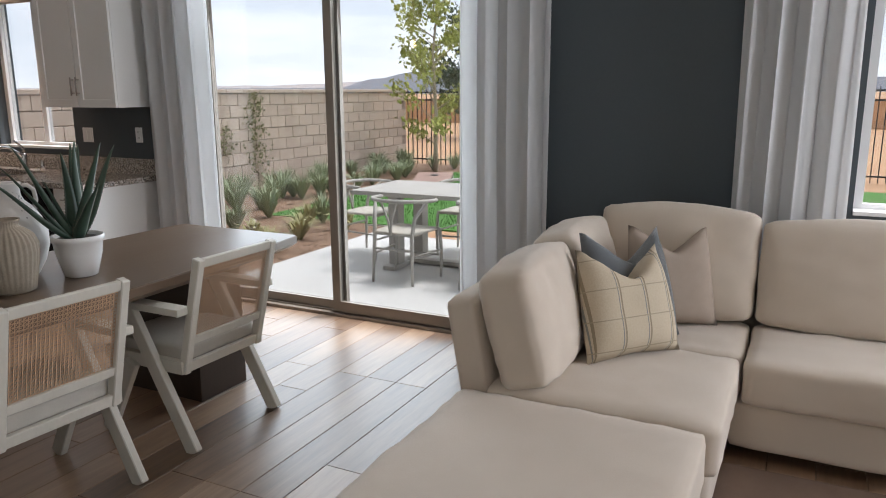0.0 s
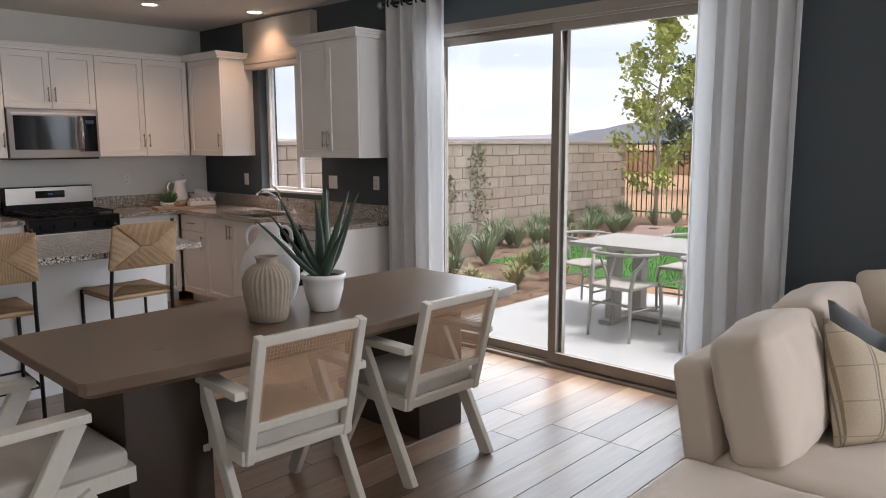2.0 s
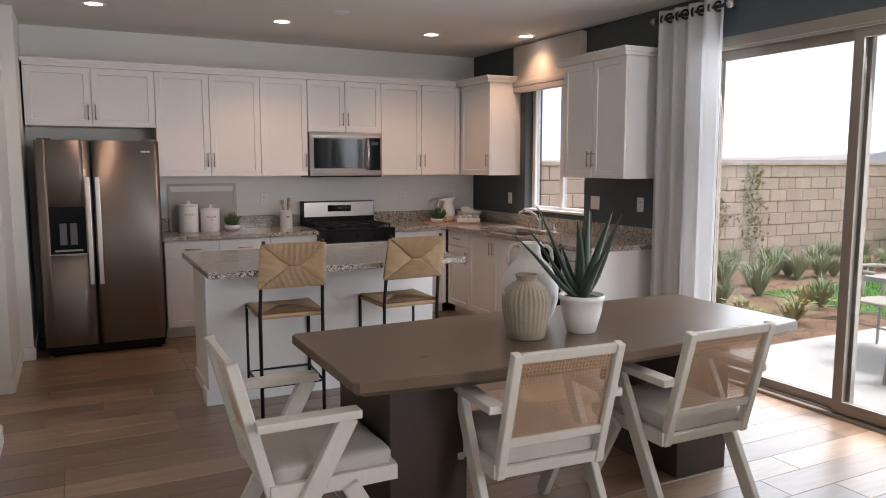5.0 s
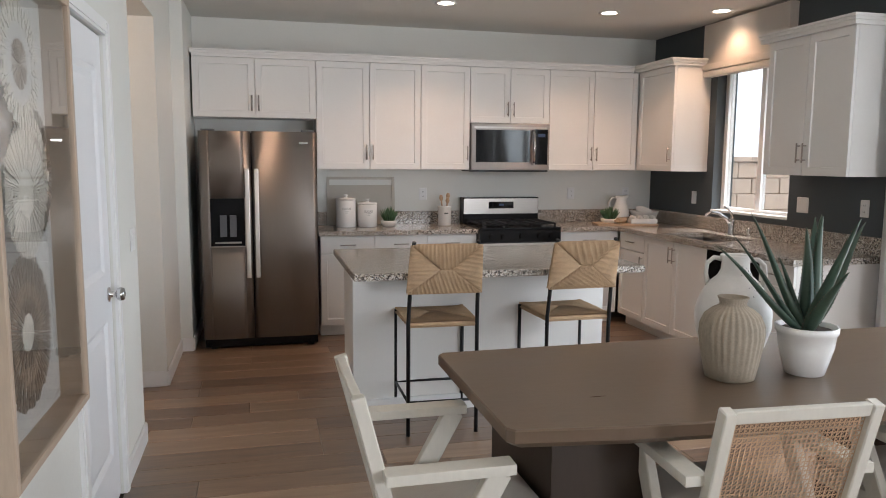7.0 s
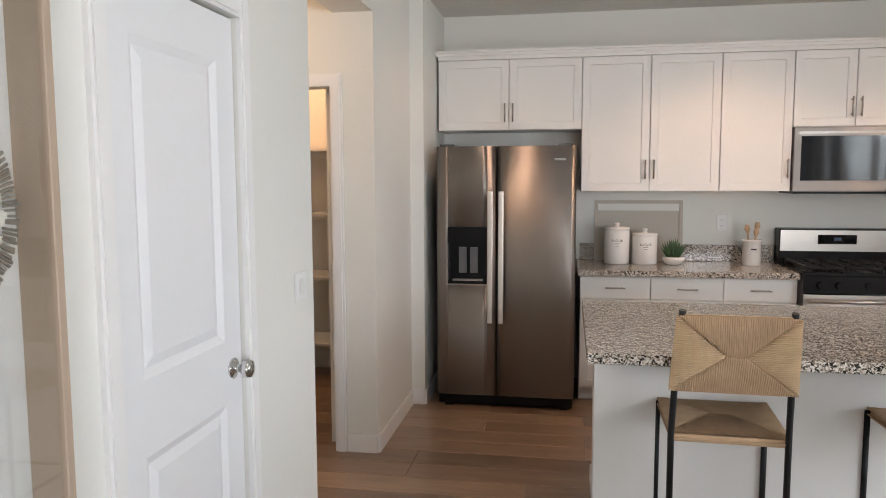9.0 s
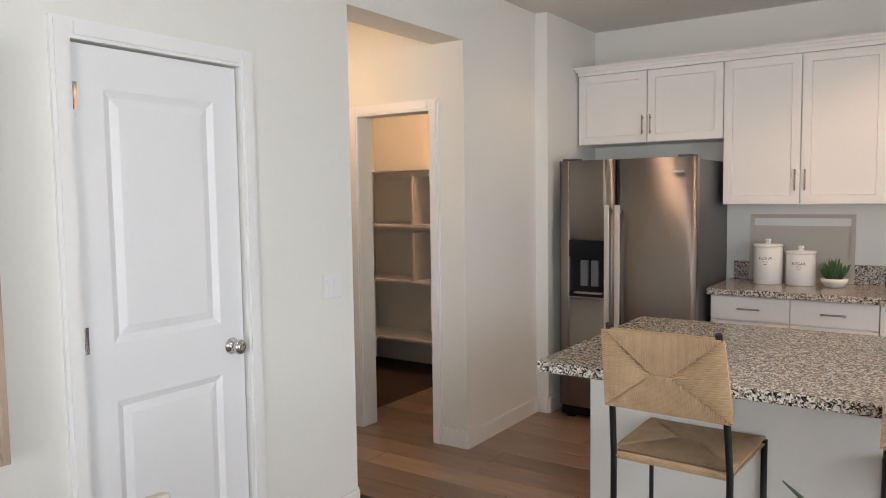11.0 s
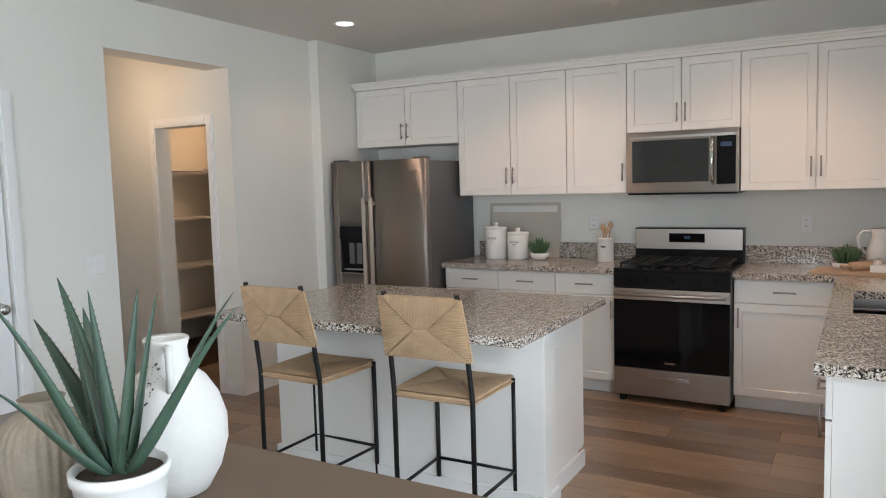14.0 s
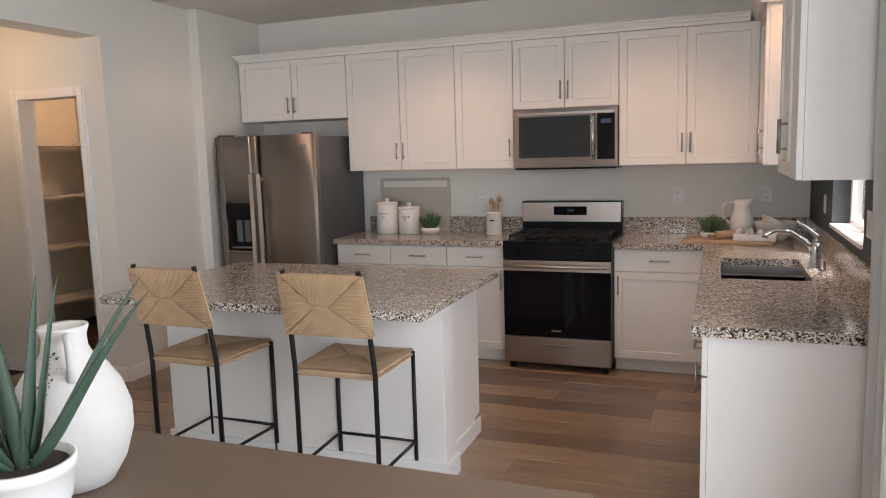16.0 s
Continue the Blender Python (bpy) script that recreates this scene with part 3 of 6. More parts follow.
# ---- curtains ----
def curtain(y0, y1, folds, label, seed):
    x, zt = EX - 0.130, 2.66
    ny, nz = folds * 14, 14
    bm = bmesh.new()
    grids = []
    for off in (0.0, 0.004):
        g = []
        for j in range(nz + 1):
            s = j / nz
            z = 0.015 + (zt - 0.015) * s
            row = []
            for i in range(ny + 1):
                u = i / ny
                ph = 2 * math.pi * folds * u + 0.35 * math.sin(3.1 * s + seed)
                amp = 0.036 * (0.75 + 0.25 * s) * (1 + 0.25 * math.sin(5.0 * u + seed))
                w = math.sin(ph)
                w = 0.8 * w + 0.2 * math.sin(2.3 * ph + seed * 2)
                row.append(bm.verts.new((x + amp * w + off + 0.006 * noise.noise(Vector((u * 5, s * 3, seed))), y0 + (y1 - y0) * u + 0.010 * math.sin(2 * ph), z)))
            g.append(row)
        grids.append(g)
        for a, b in zip(g, g[1:]):
            for i in range(ny):
                bm.faces.new((a[i], a[i + 1], b[i + 1], b[i])).smooth = True
    for j in range(nz):
        for i in (0, ny):
            bm.faces.new((grids[0][j][i], grids[0][j + 1][i], grids[1][j + 1][i], grids[1][j][i]))
    c = thing("curtain", pose(0, 0, 0), label, "curtain", "linen curtains")
    part("drape", bm, CURTAIN, c)
    for k in range(folds * 2):
        u = (k + 0.5) / (folds * 2)
        bm = bmesh.new()
        ring = [(x + 0.030 * math.cos(a), y0 + (y1 - y0) * u + 0.012 * math.cos(a) * (1 if k % 2 else -1), 2.60 + 0.030 * math.sin(a)) for a in (2 * math.pi * q / 14 for q in range(15))]
        tube(bm, ring, 0.008, 6, caps=False)
        part("grommet", bm, BLACKMETAL, c, "black eyelet")
    r = thing("curtain_rod", pose(0, 0, 0), "black metal curtain rod with ball ends", "curtain rod", "curtain rods")
    bm = bmesh.new()
    tube(bm, [(x, y0 - 0.05, 2.60), (x, y1 + 0.05, 2.60)], 0.012, 10)
    part("pole", bm, BLACKMETAL, r)
    for y in (y0 - 0.06, y1 + 0.06):
        bm = bmesh.new()
        bmesh.ops.create_uvsphere(bm, u_segments=14, v_segments=10, radius=0.028)
        for v in bm.verts:
            v.co += Vector((x, y, 2.60))
        for f in bm.faces:
            f.smooth = True
        part("finial", bm, NICKEL, r)
    for y in (y0 + 0.02, y1 - 0.02):
        bm = bmesh.new()
        tube(bm, [(x, y, 2.60), (EX + 0.001, y, 2.60)], 0.007, 8)
        part("bracket", bm, BLACKMETAL, r)


curtain(-3.66, -3.06, 4, "floor-length off-white linen eyelet curtain beside the patio door", 1.3)
curtain(-6.10, -5.56, 4, "floor-length off-white linen eyelet curtain between patio door and sofa", 2.7)
curtain(-7.585, -7.07, 4, "floor-length off-white linen eyelet curtain behind the sofa", 4.4)


# roman shade
def roman_shade():
    s = thing("roman_shade", pose(0, 0, 0), "off-white linen roman shade half raised over the kitchen window", "window blind")
    bm = bmesh.new()
    box(bm, EX - 0.075, EX - 0.001, -2.03, -0.95, 2.36, 2.70)
    part("cloth", bm, SHADEC, s)
    for k in range(2):
        part("fold", bevelled(EX - 0.09 - 0.008 * k, EX - 0.002, -2.032, -0.948, 2.25 + 0.055 * k, 2.30 + 0.06 * k, r=0.012), SHADEC, s)


roman_shade()


# ---- kitchen cabinets ----
def shaker(bm, x0, x1, z0, z1, y, rail=0.055):
    """A frame-and-panel front, its face at y, facing -y."""
    t, dep = 0.02, 0.009
    rings = []
    for i, yy in ((0.0, y + t), (0.0, y + 0.0015), (0.0015, y), (rail - 0.003, y), (rail, y + dep)):
        rings.append([bm.verts.new(p) for p in ((x0 + i, yy, z0 + i), (x1 - i, yy, z0 + i), (x1 - i, yy, z1 - i), (x0 + i, yy, z1 - i))])
    for p, q in zip(rings, rings[1:]):
        for k in range(4):
            bm.faces.new((p[k], p[(k + 1) % 4], q[(k + 1) % 4], q[k]))
    bm.faces.new(rings[-1])
    bm.faces.new(rings[0][::-1])


def pull(x, z, y, upright, parent, length=0.13):
    bm = bmesh.new()
    a, b = (Vector((x, y - 0.028, z - length / 2)), Vector((x, y - 0.028, z + length / 2))) if upright else (Vector((x - length / 2, y - 0.028, z)), Vector((x + length / 2, y - 0.028, z)))
    tube(bm, [a, b], 0.0055, 8)
    for f in (0.14, 0.86):
        p = a.lerp(b, f)
        tube(bm, [p, p + Vector((0, 0.028, 0))], 0.0045, 6)
    part("handle", bm, NICKEL, parent, "satin nickel bar handle")


def cabinet(name, m, w, d, z0, z1, fronts, label, group, toe=False, inner=None):
    c = thing(name, m, label, "cabinet", group)
    bm = bmesh.new()
    box(bm, 0.0005, w - 0.0005, -d + 0.021, -0.001, z0, inner or z1)
    if inner:
        box(bm, 0.0005, w - 0.0005, -d + 0.021, -d + 0.045, inner, z1)
    if toe:
        box(bm, 0.0005, w - 0.0005, -d + 0.09, -0.001, 0.0, z0)
    part("body", bm, CAB, c)
    for kind, a, b, lo, hi, hx, hz, up in fronts:
        bm = bmesh.new()
        if kind == "drawer":
            box(bm, a + 0.003, b - 0.003, -d, -d + 0.02, lo + 0.0025, hi - 0.0025)
        else:
            shaker(bm, a + 0.003, b - 0.003, lo + 0.0015, hi - 0.0015, -d)
        f = part(kind, bm, CAB, c)
        if hx is not None:
            pull(hx, hz, -d, up, f)
    return c


UB, UT, UD = 1.43, 2.35, 0.345
pair = lambda w, lo, hi, hz: [("door", 0, w / 2, lo, hi, w / 2 - 0.028, hz, True), ("door", w / 2, w, lo, hi, w / 2 + 0.028, hz, True)]
N = pose(0, 0, 0)
cabinet("wall_cabinet", pose(-2.385, 0, 0), 1.01, UD, 1.86, UT, pair(1.01, 1.86, UT, 1.98), "white shaker wall cabinet above the refrigerator", "wall cabinets")
cabinet("wall_cabinet", pose(-1.375, 0, 0), 0.92, UD, UB, UT, pair(0.92, UB, UT, 1.58), "white shaker two-door wall cabinet", "wall cabinets")
cabinet("wall_cabinet", pose(-0.455, 0, 0), 0.455, UD, UB, UT, [("door", 0, 0.455, UB, UT, 0.428, 1.58, True)], "white shaker single-door wall cabinet", "wall cabinets")
cabinet("wall_cabinet", pose(0.0, 0, 0), 0.765, UD, 1.855, UT, pair(0.765, 1.855, UT, 1.98), "white shaker wall cabinet above the microwave", "wall cabinets")
cabinet("wall_cabinet", pose(0.765, 0, 0), 0.905, UD, UB, UT, pair(0.905, UB, UT, 1.58), "white shaker two-door wall cabinet beside the corner", "wall cabinets")
cabinet("wall_cabinet", pose(EX, 0, 0, 0, 0, -90), 0.975, 0.36, UB, UT, [("door", 0.37, 0.975, UB, UT, 0.945, 1.58, True)], "white shaker corner wall cabinet on the slate wall", "wall cabinets")
cabinet("wall_cabinet", pose(EX, -2.195, 0, 0, 0, -90), 0.785, 0.36, UB, UT, pair(0.785, UB, UT, 1.58), "white shaker two-door wall cabinet on the slate wall", "wall cabinets")


def crown(rows):
    for k, (x0, x1, y0, y1) in enumerate(rows):
        bm = boxes((x0 + 0.03, x1 - 0.03 if k == 2 else x1, y0 + 0.03, y1, UT, UT + 0.025), (x0 + 0.015, x1, y0 + 0.015, y1, UT + 0.025, UT + 0.045), (x0, x1, y0, y1, UT + 0.045, UT + 0.06))
        single("crown_moulding", bm, CAB, N, "white crown moulding along the top of the wall cabinets", "moulding", "crown mouldings")


crown([(-2.41, 1.605, -0.40, -0.002), (1.605, EX - 0.002, -1.03, -0.002), (1.605, EX - 0.002, -3.035, -2.14)])

BD = 0.615
for k, (x, w) in enumerate(((-1.375, 0.46), (-0.915, 0.46), (-0.455, 0.45))):
    cabinet("base_cabinet", pose(x, 0, 0), w, BD, 0.10, 0.872, [("drawer", 0, w, 0.72, 0.868, w / 2, 0.795, False), ("door", 0, w, 0.105, 0.715, w - 0.03 if k != 1 else 0.03, 0.62, True)], "white shaker base cabinet with drawer and door", "base cabinets", True)
cabinet("base_cabinet", pose(0.768, 0, 0), 0.60, BD, 0.10, 0.872, [("drawer", 0, 0.60, 0.72, 0.868, 0.30, 0.795, False), ("door", 0, 0.60, 0.105, 0.715, 0.03, 0.62, True)], "white shaker base cabinet beside the range", "base cabinets", True)
ED = EX - 1.385
for y, w, fr in ((-0.62, 0.45, [("drawer", 0, 0.45, 0.72, 0.868, 0.225, 0.795, False), ("door", 0, 0.45, 0.105, 0.715, 0.42, 0.62, True)]),
                 (-1.07, 0.92, pair(0.92, 0.105, 0.868, 0.76))):
    cabinet("base_cabinet", pose(EX, y, 0, 0, 0, -90), w, ED, 0.10, 0.872, fr, "white shaker base cabinet under the sink counter", "base cabinets", True, 0.70 if w > 0.6 else None)


def dishwasher():
    d = thing("dishwasher", pose(EX, -1.992, 0, 0, 0, -90), "black dishwasher with bar handle under the counter", "dishwasher")
    part("body", boxes((0.003, 0.597, -ED + 0.03, -0.01, 0.02, 0.868)), DARKSTEEL, d)
    part("door", boxes((0.003, 0.597, -ED, -ED + 0.03, 0.11, 0.74)), BLACK, d)
    part("control_panel", boxes((0.003, 0.597, -ED, -ED + 0.03, 0.743, 0.868)), BLACK, d)


dishwasher()
cabinet("base_cabinet", pose(EX, -2.592, 0, 0, 0, -90), 0.335, ED, 0.10, 0.872, [("drawer", 0, 0.335, 0.72, 0.868, 0.17, 0.795, False), ("door", 0, 0.335, 0.105, 0.715, 0.03, 0.62, True)], "white shaker end base cabinet with plain side panel", "base cabinets", True)

# worktops, with a cut-out for the sink
GZ0, GZ1 = 0.874, 0.914
SX0, SX1, SYA, SYB = 1.45, 1.85, -1.93, -1.24
single("worktop", boxes((-1.39, -0.002, -0.645, -0.001, GZ0, GZ1)), GRANITE, N, "speckled grey granite worktop beside the refrigerator", "worktop")
def slab(xs, ys, solid, z0, z1):
    """One connected slab over the cells of a grid for which solid(i, j) holds."""
    bm = bmesh.new()
    v = {(i, j, k): bm.verts.new((x, y, z)) for i, x in enumerate(xs) for j, y in enumerate(ys) for k, z in enumerate((z0, z1))}
    on = lambda i, j: 0 <= i < len(xs) - 1 and 0 <= j < len(ys) - 1 and solid(i, j)
    for i in range(len(xs) - 1):
        for j in range(len(ys) - 1):
            if not on(i, j):
                continue
            for k in (0, 1):
                bm.faces.new([v[q] for q in ((i, j, k), (i + 1, j, k), (i + 1, j + 1, k), (i, j + 1, k))])
            for di, dj, a, b in ((-1, 0, (0, 0), (0, 1)), (1, 0, (1, 0), (1, 1)), (0, -1, (0, 0), (1, 0)), (0, 1, (0, 1), (1, 1))):
                if not on(i + di, j + dj):
                    bm.faces.new([v[q] for q in ((i + a[0], j + a[1], 0), (i + b[0], j + b[1], 0), (i + b[0], j + b[1], 1), (i + a[0], j + a[1], 1))])
    for q in [q for q in bm.verts if not q.link_faces]:
        bm.verts.remove(q)
    return bm


single("worktop", slab((0.766, 1.35, SX0, SX1, EX - 0.001), (-2.955, SYA, SYB, -0.645, -0.001), lambda i, j: j == 3 or (i > 0 and not (i == 2 and j == 1)), GZ0, GZ1), GRANITE, N, "speckled grey granite corner worktop with sink cut-out", "worktop")


for ux0, ux1, uy0, uy1 in ((-1.37, -0.002, -0.02, -0.001), (0.766, EX - 0.001, -0.02, -0.001), (EX - 0.021, EX - 0.001, -2.955, -0.02)):
    single("granite_upstand", bevelled(ux0, ux1, uy0, uy1, GZ1, 1.035, r=0.003, seg=1), GRANITE, N, "speckled grey granite upstand along the kitchen wall", "backsplash", "granite upstands")


def sink():
    s = thing("sink", N, "stainless steel double-bowl undermount sink", "sink")
    for a, b in ((SYA, -1.56), (-1.54, SYB)):
        bm = bmesh.new()
        t = 0.006
        box(bm, SX0 - t, SX0, a - t, b + t, 0.72, GZ0 - 0.001)
        box(bm, SX1, SX1 + t, a - t, b + t, 0.72, GZ0 - 0.001)
        box(bm, SX0, SX1, a - t, a, 0.72, GZ0 - 0.001)
        box(bm, SX0, SX1, b, b + t, 0.72, GZ0 - 0.001)
        box(bm, SX0 - t, SX1 + t, a - t, b + t, 0.712, 0.72)
        lathe(bm, [(0.045, 0.720), (0.045, 0.724), (0.03, 0.7245)], 20, ((SX0 + SX1) / 2, (a + b) / 2, 0))
        part("bowl", bm, SINKSTEEL, s)
    part("divider", boxes((SX0, SX1, -1.56, -1.54, 0.80, 0.868)), SINKSTEEL, s)
    f = thing("faucet", pose(1.90, -1.55, GZ1), "chrome single-lever kitchen faucet", "faucet")
    bm = bmesh.new()
    lathe(bm, [(0.032, 0), (0.032, 0.006), (0.026, 0.012), (0.025, 0.11), (0.020, 0.13), (0.008, 0.14)], 20)
    part("base", bm, CHROME, f)
    bm = bmesh.new()
    tube(bm, [(0, 0, 0.08), (-0.05, 0, 0.14), (-0.12, 0, 0.185), (-0.19, 0, 0.195), (-0.235, 0, 0.175), (-0.24, 0, 0.155)], [0.015, 0.014, 0.013, 0.013, 0.014, 0.015], 12)
    part("spout", bm, CHROME, f)
    bm = bmesh.new()
    tube(bm, [(0, 0, 0.13), (0.0, -0.005, 0.17), (-0.05, -0.02, 0.215), (-0.095, -0.03, 0.245)], [0.016, 0.013, 0.009, 0.007], 10)
    part("lever", bm, CHROME, f)
    bm = bmesh.new()
    lathe(bm, [(0.016, 0), (0.016, 0.04), (0.012, 0.05), (0.012, 0.075), (0.004, 0.08)], 16)
    single("soap_dispenser", bm, CHROME, pose(1.91, -1.76, GZ1), "small chrome soap dispenser beside the sink", "soap dispenser")


sink()


# ---- island ----
def island():
    i = thing("kitchen_island", pose(-0.012, -0.035, 0), "white kitchen island with panelled sides", "kitchen island")
    part("front_wall", bevelled(-1.335, 0.262, -2.55, -2.42, 0.0, 0.873, r=0.006), CAB, i)
    part("body", boxes((-1.31, 0.205, -2.42, -1.875, 0.10, 0.873), (-1.31, 0.205, -2.42, -1.95, 0.0, 0.10)), CAB, i)
    part("base_trim", boxes((-1.352, 0.279, -2.566, -2.55, 0, 0.095), (-1.352, -1.335, -2.55, -2.405, 0, 0.095), (0.262, 0.279, -2.55, -2.405, 0, 0.095), (0.205, 0.219, -2.405, -1.88, 0, 0.085), (-1.324, -1.31, -2.405, -1.88, 0, 0.085)), TRIM, i)
    for x in (0.262, -1.343):
        part("cap_trim", boxes((x, x + 0.008, -2.54, -2.43, 0.82, 0.873)), TRIM, i)
    for x0, x1 in ((-1.31, -0.56), (-0.56, 0.205)):
        bm = bmesh.new()
        shaker(bm, x0 + 0.002, x1 - 0.002, 0.105, 0.868, 0)
        for v in bm.verts:
            v.co.y = -1.875 + 0.02 - v.co.y
        part("door", bm, CAB, i)
    part("outlet", boxes((0.205, 0.211, -2.30, -2.23, 0.60, 0.715)), PLASTIC, i, "white socket plate")
    bm = bevelled(-1.387, 0.312, -2.985, -1.862, GZ0, GZ1, r=0.004, seg=1)
    single("island_worktop", bm, GRANITE, N, "speckled beige-grey granite island worktop", "worktop")


island()


# ---- appliances ----
def bow(bm, x0, x1, y):
    """Cut a door front into upright strips and bow it outwards, its sides rolled back."""
    n = 14
    for k in range(1, n):
        x = x0 + (x1 - x0) * k / n
        bmesh.ops.bisect_plane(bm, geom=bm.verts[:] + bm.edges[:] + bm.faces[:], plane_co=(x, 0, 0), plane_no=(1, 0, 0))
    for v in bm.verts:
        if v.co.y < y + 0.001:
            u = abs(2 * (v.co.x - x0) / (x1 - x0) - 1)
            v.co.y += 0.004 + 0.008 * u * u + 0.012 * max(0, u - 0.8) * 5 * max(0, u - 0.8) * 5 * 0.6
    for q in bm.faces:
        if abs(q.normal.y) > 0.7:
            q.smooth = True


def refrigerator():
    f = thing("refrigerator", pose(-2.315, 0, 0), "stainless steel side-by-side refrigerator with ice dispenser", "refrigerator")
    W, Y = 0.905, -0.83
    part("case", boxes((0.006, W - 0.006, Y + 0.075, -0.03, 0.04, 1.715)), DARKSTEEL, f)
    part("grille", boxes((0.01, W - 0.01, Y + 0.03, Y + 0.075, 0.015, 0.075)), BLACK, f)
    for x in (0.05, W - 0.09):
        part("foot", boxes((x, x + 0.05, Y + 0.02, Y + 0.08, 0.0, 0.03)), BLACK, f)
    mid = 0.395
    # freezer door with a recess for the dispenser
    dx0, dx1, dz0, dz1 = 0.075, 0.335, 0.83, 1.205
    bm = boxes((0, dx0, Y, Y + 0.07, 0.08, 1.73), (dx1, mid - 0.004, Y, Y + 0.07, 0.08, 1.73), (dx0, dx1, Y, Y + 0.07, 0.08, dz0), (dx0, dx1, Y, Y + 0.07, dz1, 1.73))
    bow(bm, 0, mid - 0.004, Y)
    d1 = part("door", bm, STEEL, f, "narrow freezer door")
    part("dispenser", boxes((dx0, dx1, Y + 0.05, Y + 0.069, dz0, dz1), (dx0, dx1, Y + 0.002, Y + 0.05, 1.10, dz1), (dx0, dx1, Y + 0.004, Y + 0.05, dz0, dz0 + 0.02)), BLACK, d1, "black recessed ice and water dispenser")
    part("tray", boxes((dx0 + 0.03, dx1 - 0.03, Y + 0.006, Y + 0.045, dz0 + 0.02, dz0 + 0.03)), NICKEL, d1)
    for x in (dx0 + 0.07, dx0 + 0.145):
        part("paddle", boxes((x, x + 0.05, Y + 0.03, Y + 0.05, dz0 + 0.07, dz0 + 0.24)), DARKSTEEL, d1)
    part("dispenser_frame", boxes((dx0 - 0.008, dx0, Y - 0.004, Y, dz0 - 0.008, dz1 + 0.008), (dx1, dx1 + 0.008, Y - 0.004, Y, dz0 - 0.008, dz1 + 0.008), (dx0, dx1, Y - 0.004, Y, dz0 - 0.008, dz0)), NICKEL, d1)
    bm = boxes((mid + 0.004, W, Y, Y + 0.07, 0.08, 1.73))
    bow(bm, mid + 0.004, W, Y)
    d2 = part("door", bm, STEEL, f, "wide refrigerator door")
    part("badge", boxes((W - 0.14, W - 0.07, Y - 0.002, Y, 1.635, 1.65)), CHROME, d2)
    for x, d in ((mid - 0.035, d1), (mid + 0.035, d2)):
        bm = bmesh.new()
        merge(bm, bevelled(x - 0.017, x + 0.017, Y - 0.058, Y - 0.042, 0.58, 1.44, r=0.006))
        for z in (0.61, 1.38):
            box(bm, x - 0.010, x + 0.010, Y - 0.043, Y + 0.006, z, z + 0.03)
        part("handle", bm, LIGHTSTEEL, d, "long flat bright steel handle")
    for x in (0.02, W - 0.12):
        part("hinge_cover", bevelled(x, x + 0.10, Y + 0.02, Y + 0.12, 1.73, 1.745, r=0.004, seg=1), DARKSTEEL, f)


refrigerator()


def microwave():
    m = thing("microwave", pose(0.004, 0, 0), "stainless steel over-range microwave with black glass door", "microwave")
    W, Y, z0, z1 = 0.757, -0.375, 1.425, 1.852
    part("case", boxes((0, W, Y + 0.03, -0.001, z0, z1)), DARKSTEEL, m)
    part("underside", boxes((0.01, W - 0.01, Y + 0.01, -0.02, z0 - 0.012, z0)), BLACK, m)
    d = part("door", bevelled(0, W, Y, Y + 0.03, z0 + 0.004, z1, r=0.006), STEEL, m)
    part("window", boxes((0.045, 0.565, Y - 0.003, Y, z0 + 0.075, z1 - 0.06)), MIRRORGLASS, d)
    part("control_panel", boxes((0.615, W - 0.02, Y - 0.003, Y, z0 + 0.055, z1 - 0.05)), BLACKGLASS, m)
    part("display", boxes((0.64, W - 0.045, Y - 0.0045, Y - 0.003, z1 - 0.12, z1 - 0.09)), SCREEN, m)
    bm = bmesh.new()
    tube(bm, [(0.592, Y, z0 + 0.06), (0.592, Y - 0.04, z0 + 0.09), (0.592, Y - 0.05, (z0 + z1) / 2), (0.592, Y - 0.04, z1 - 0.09), (0.592, Y, z1 - 0.06)], 0.013, 10)
    part("handle", bm, CHROME, d, "curved steel handle")
    part("vent", boxes((0.03, W - 0.03, Y - 0.002, Y, z1 - 0.045, z1 - 0.03)), NICKEL, m)


microwave()


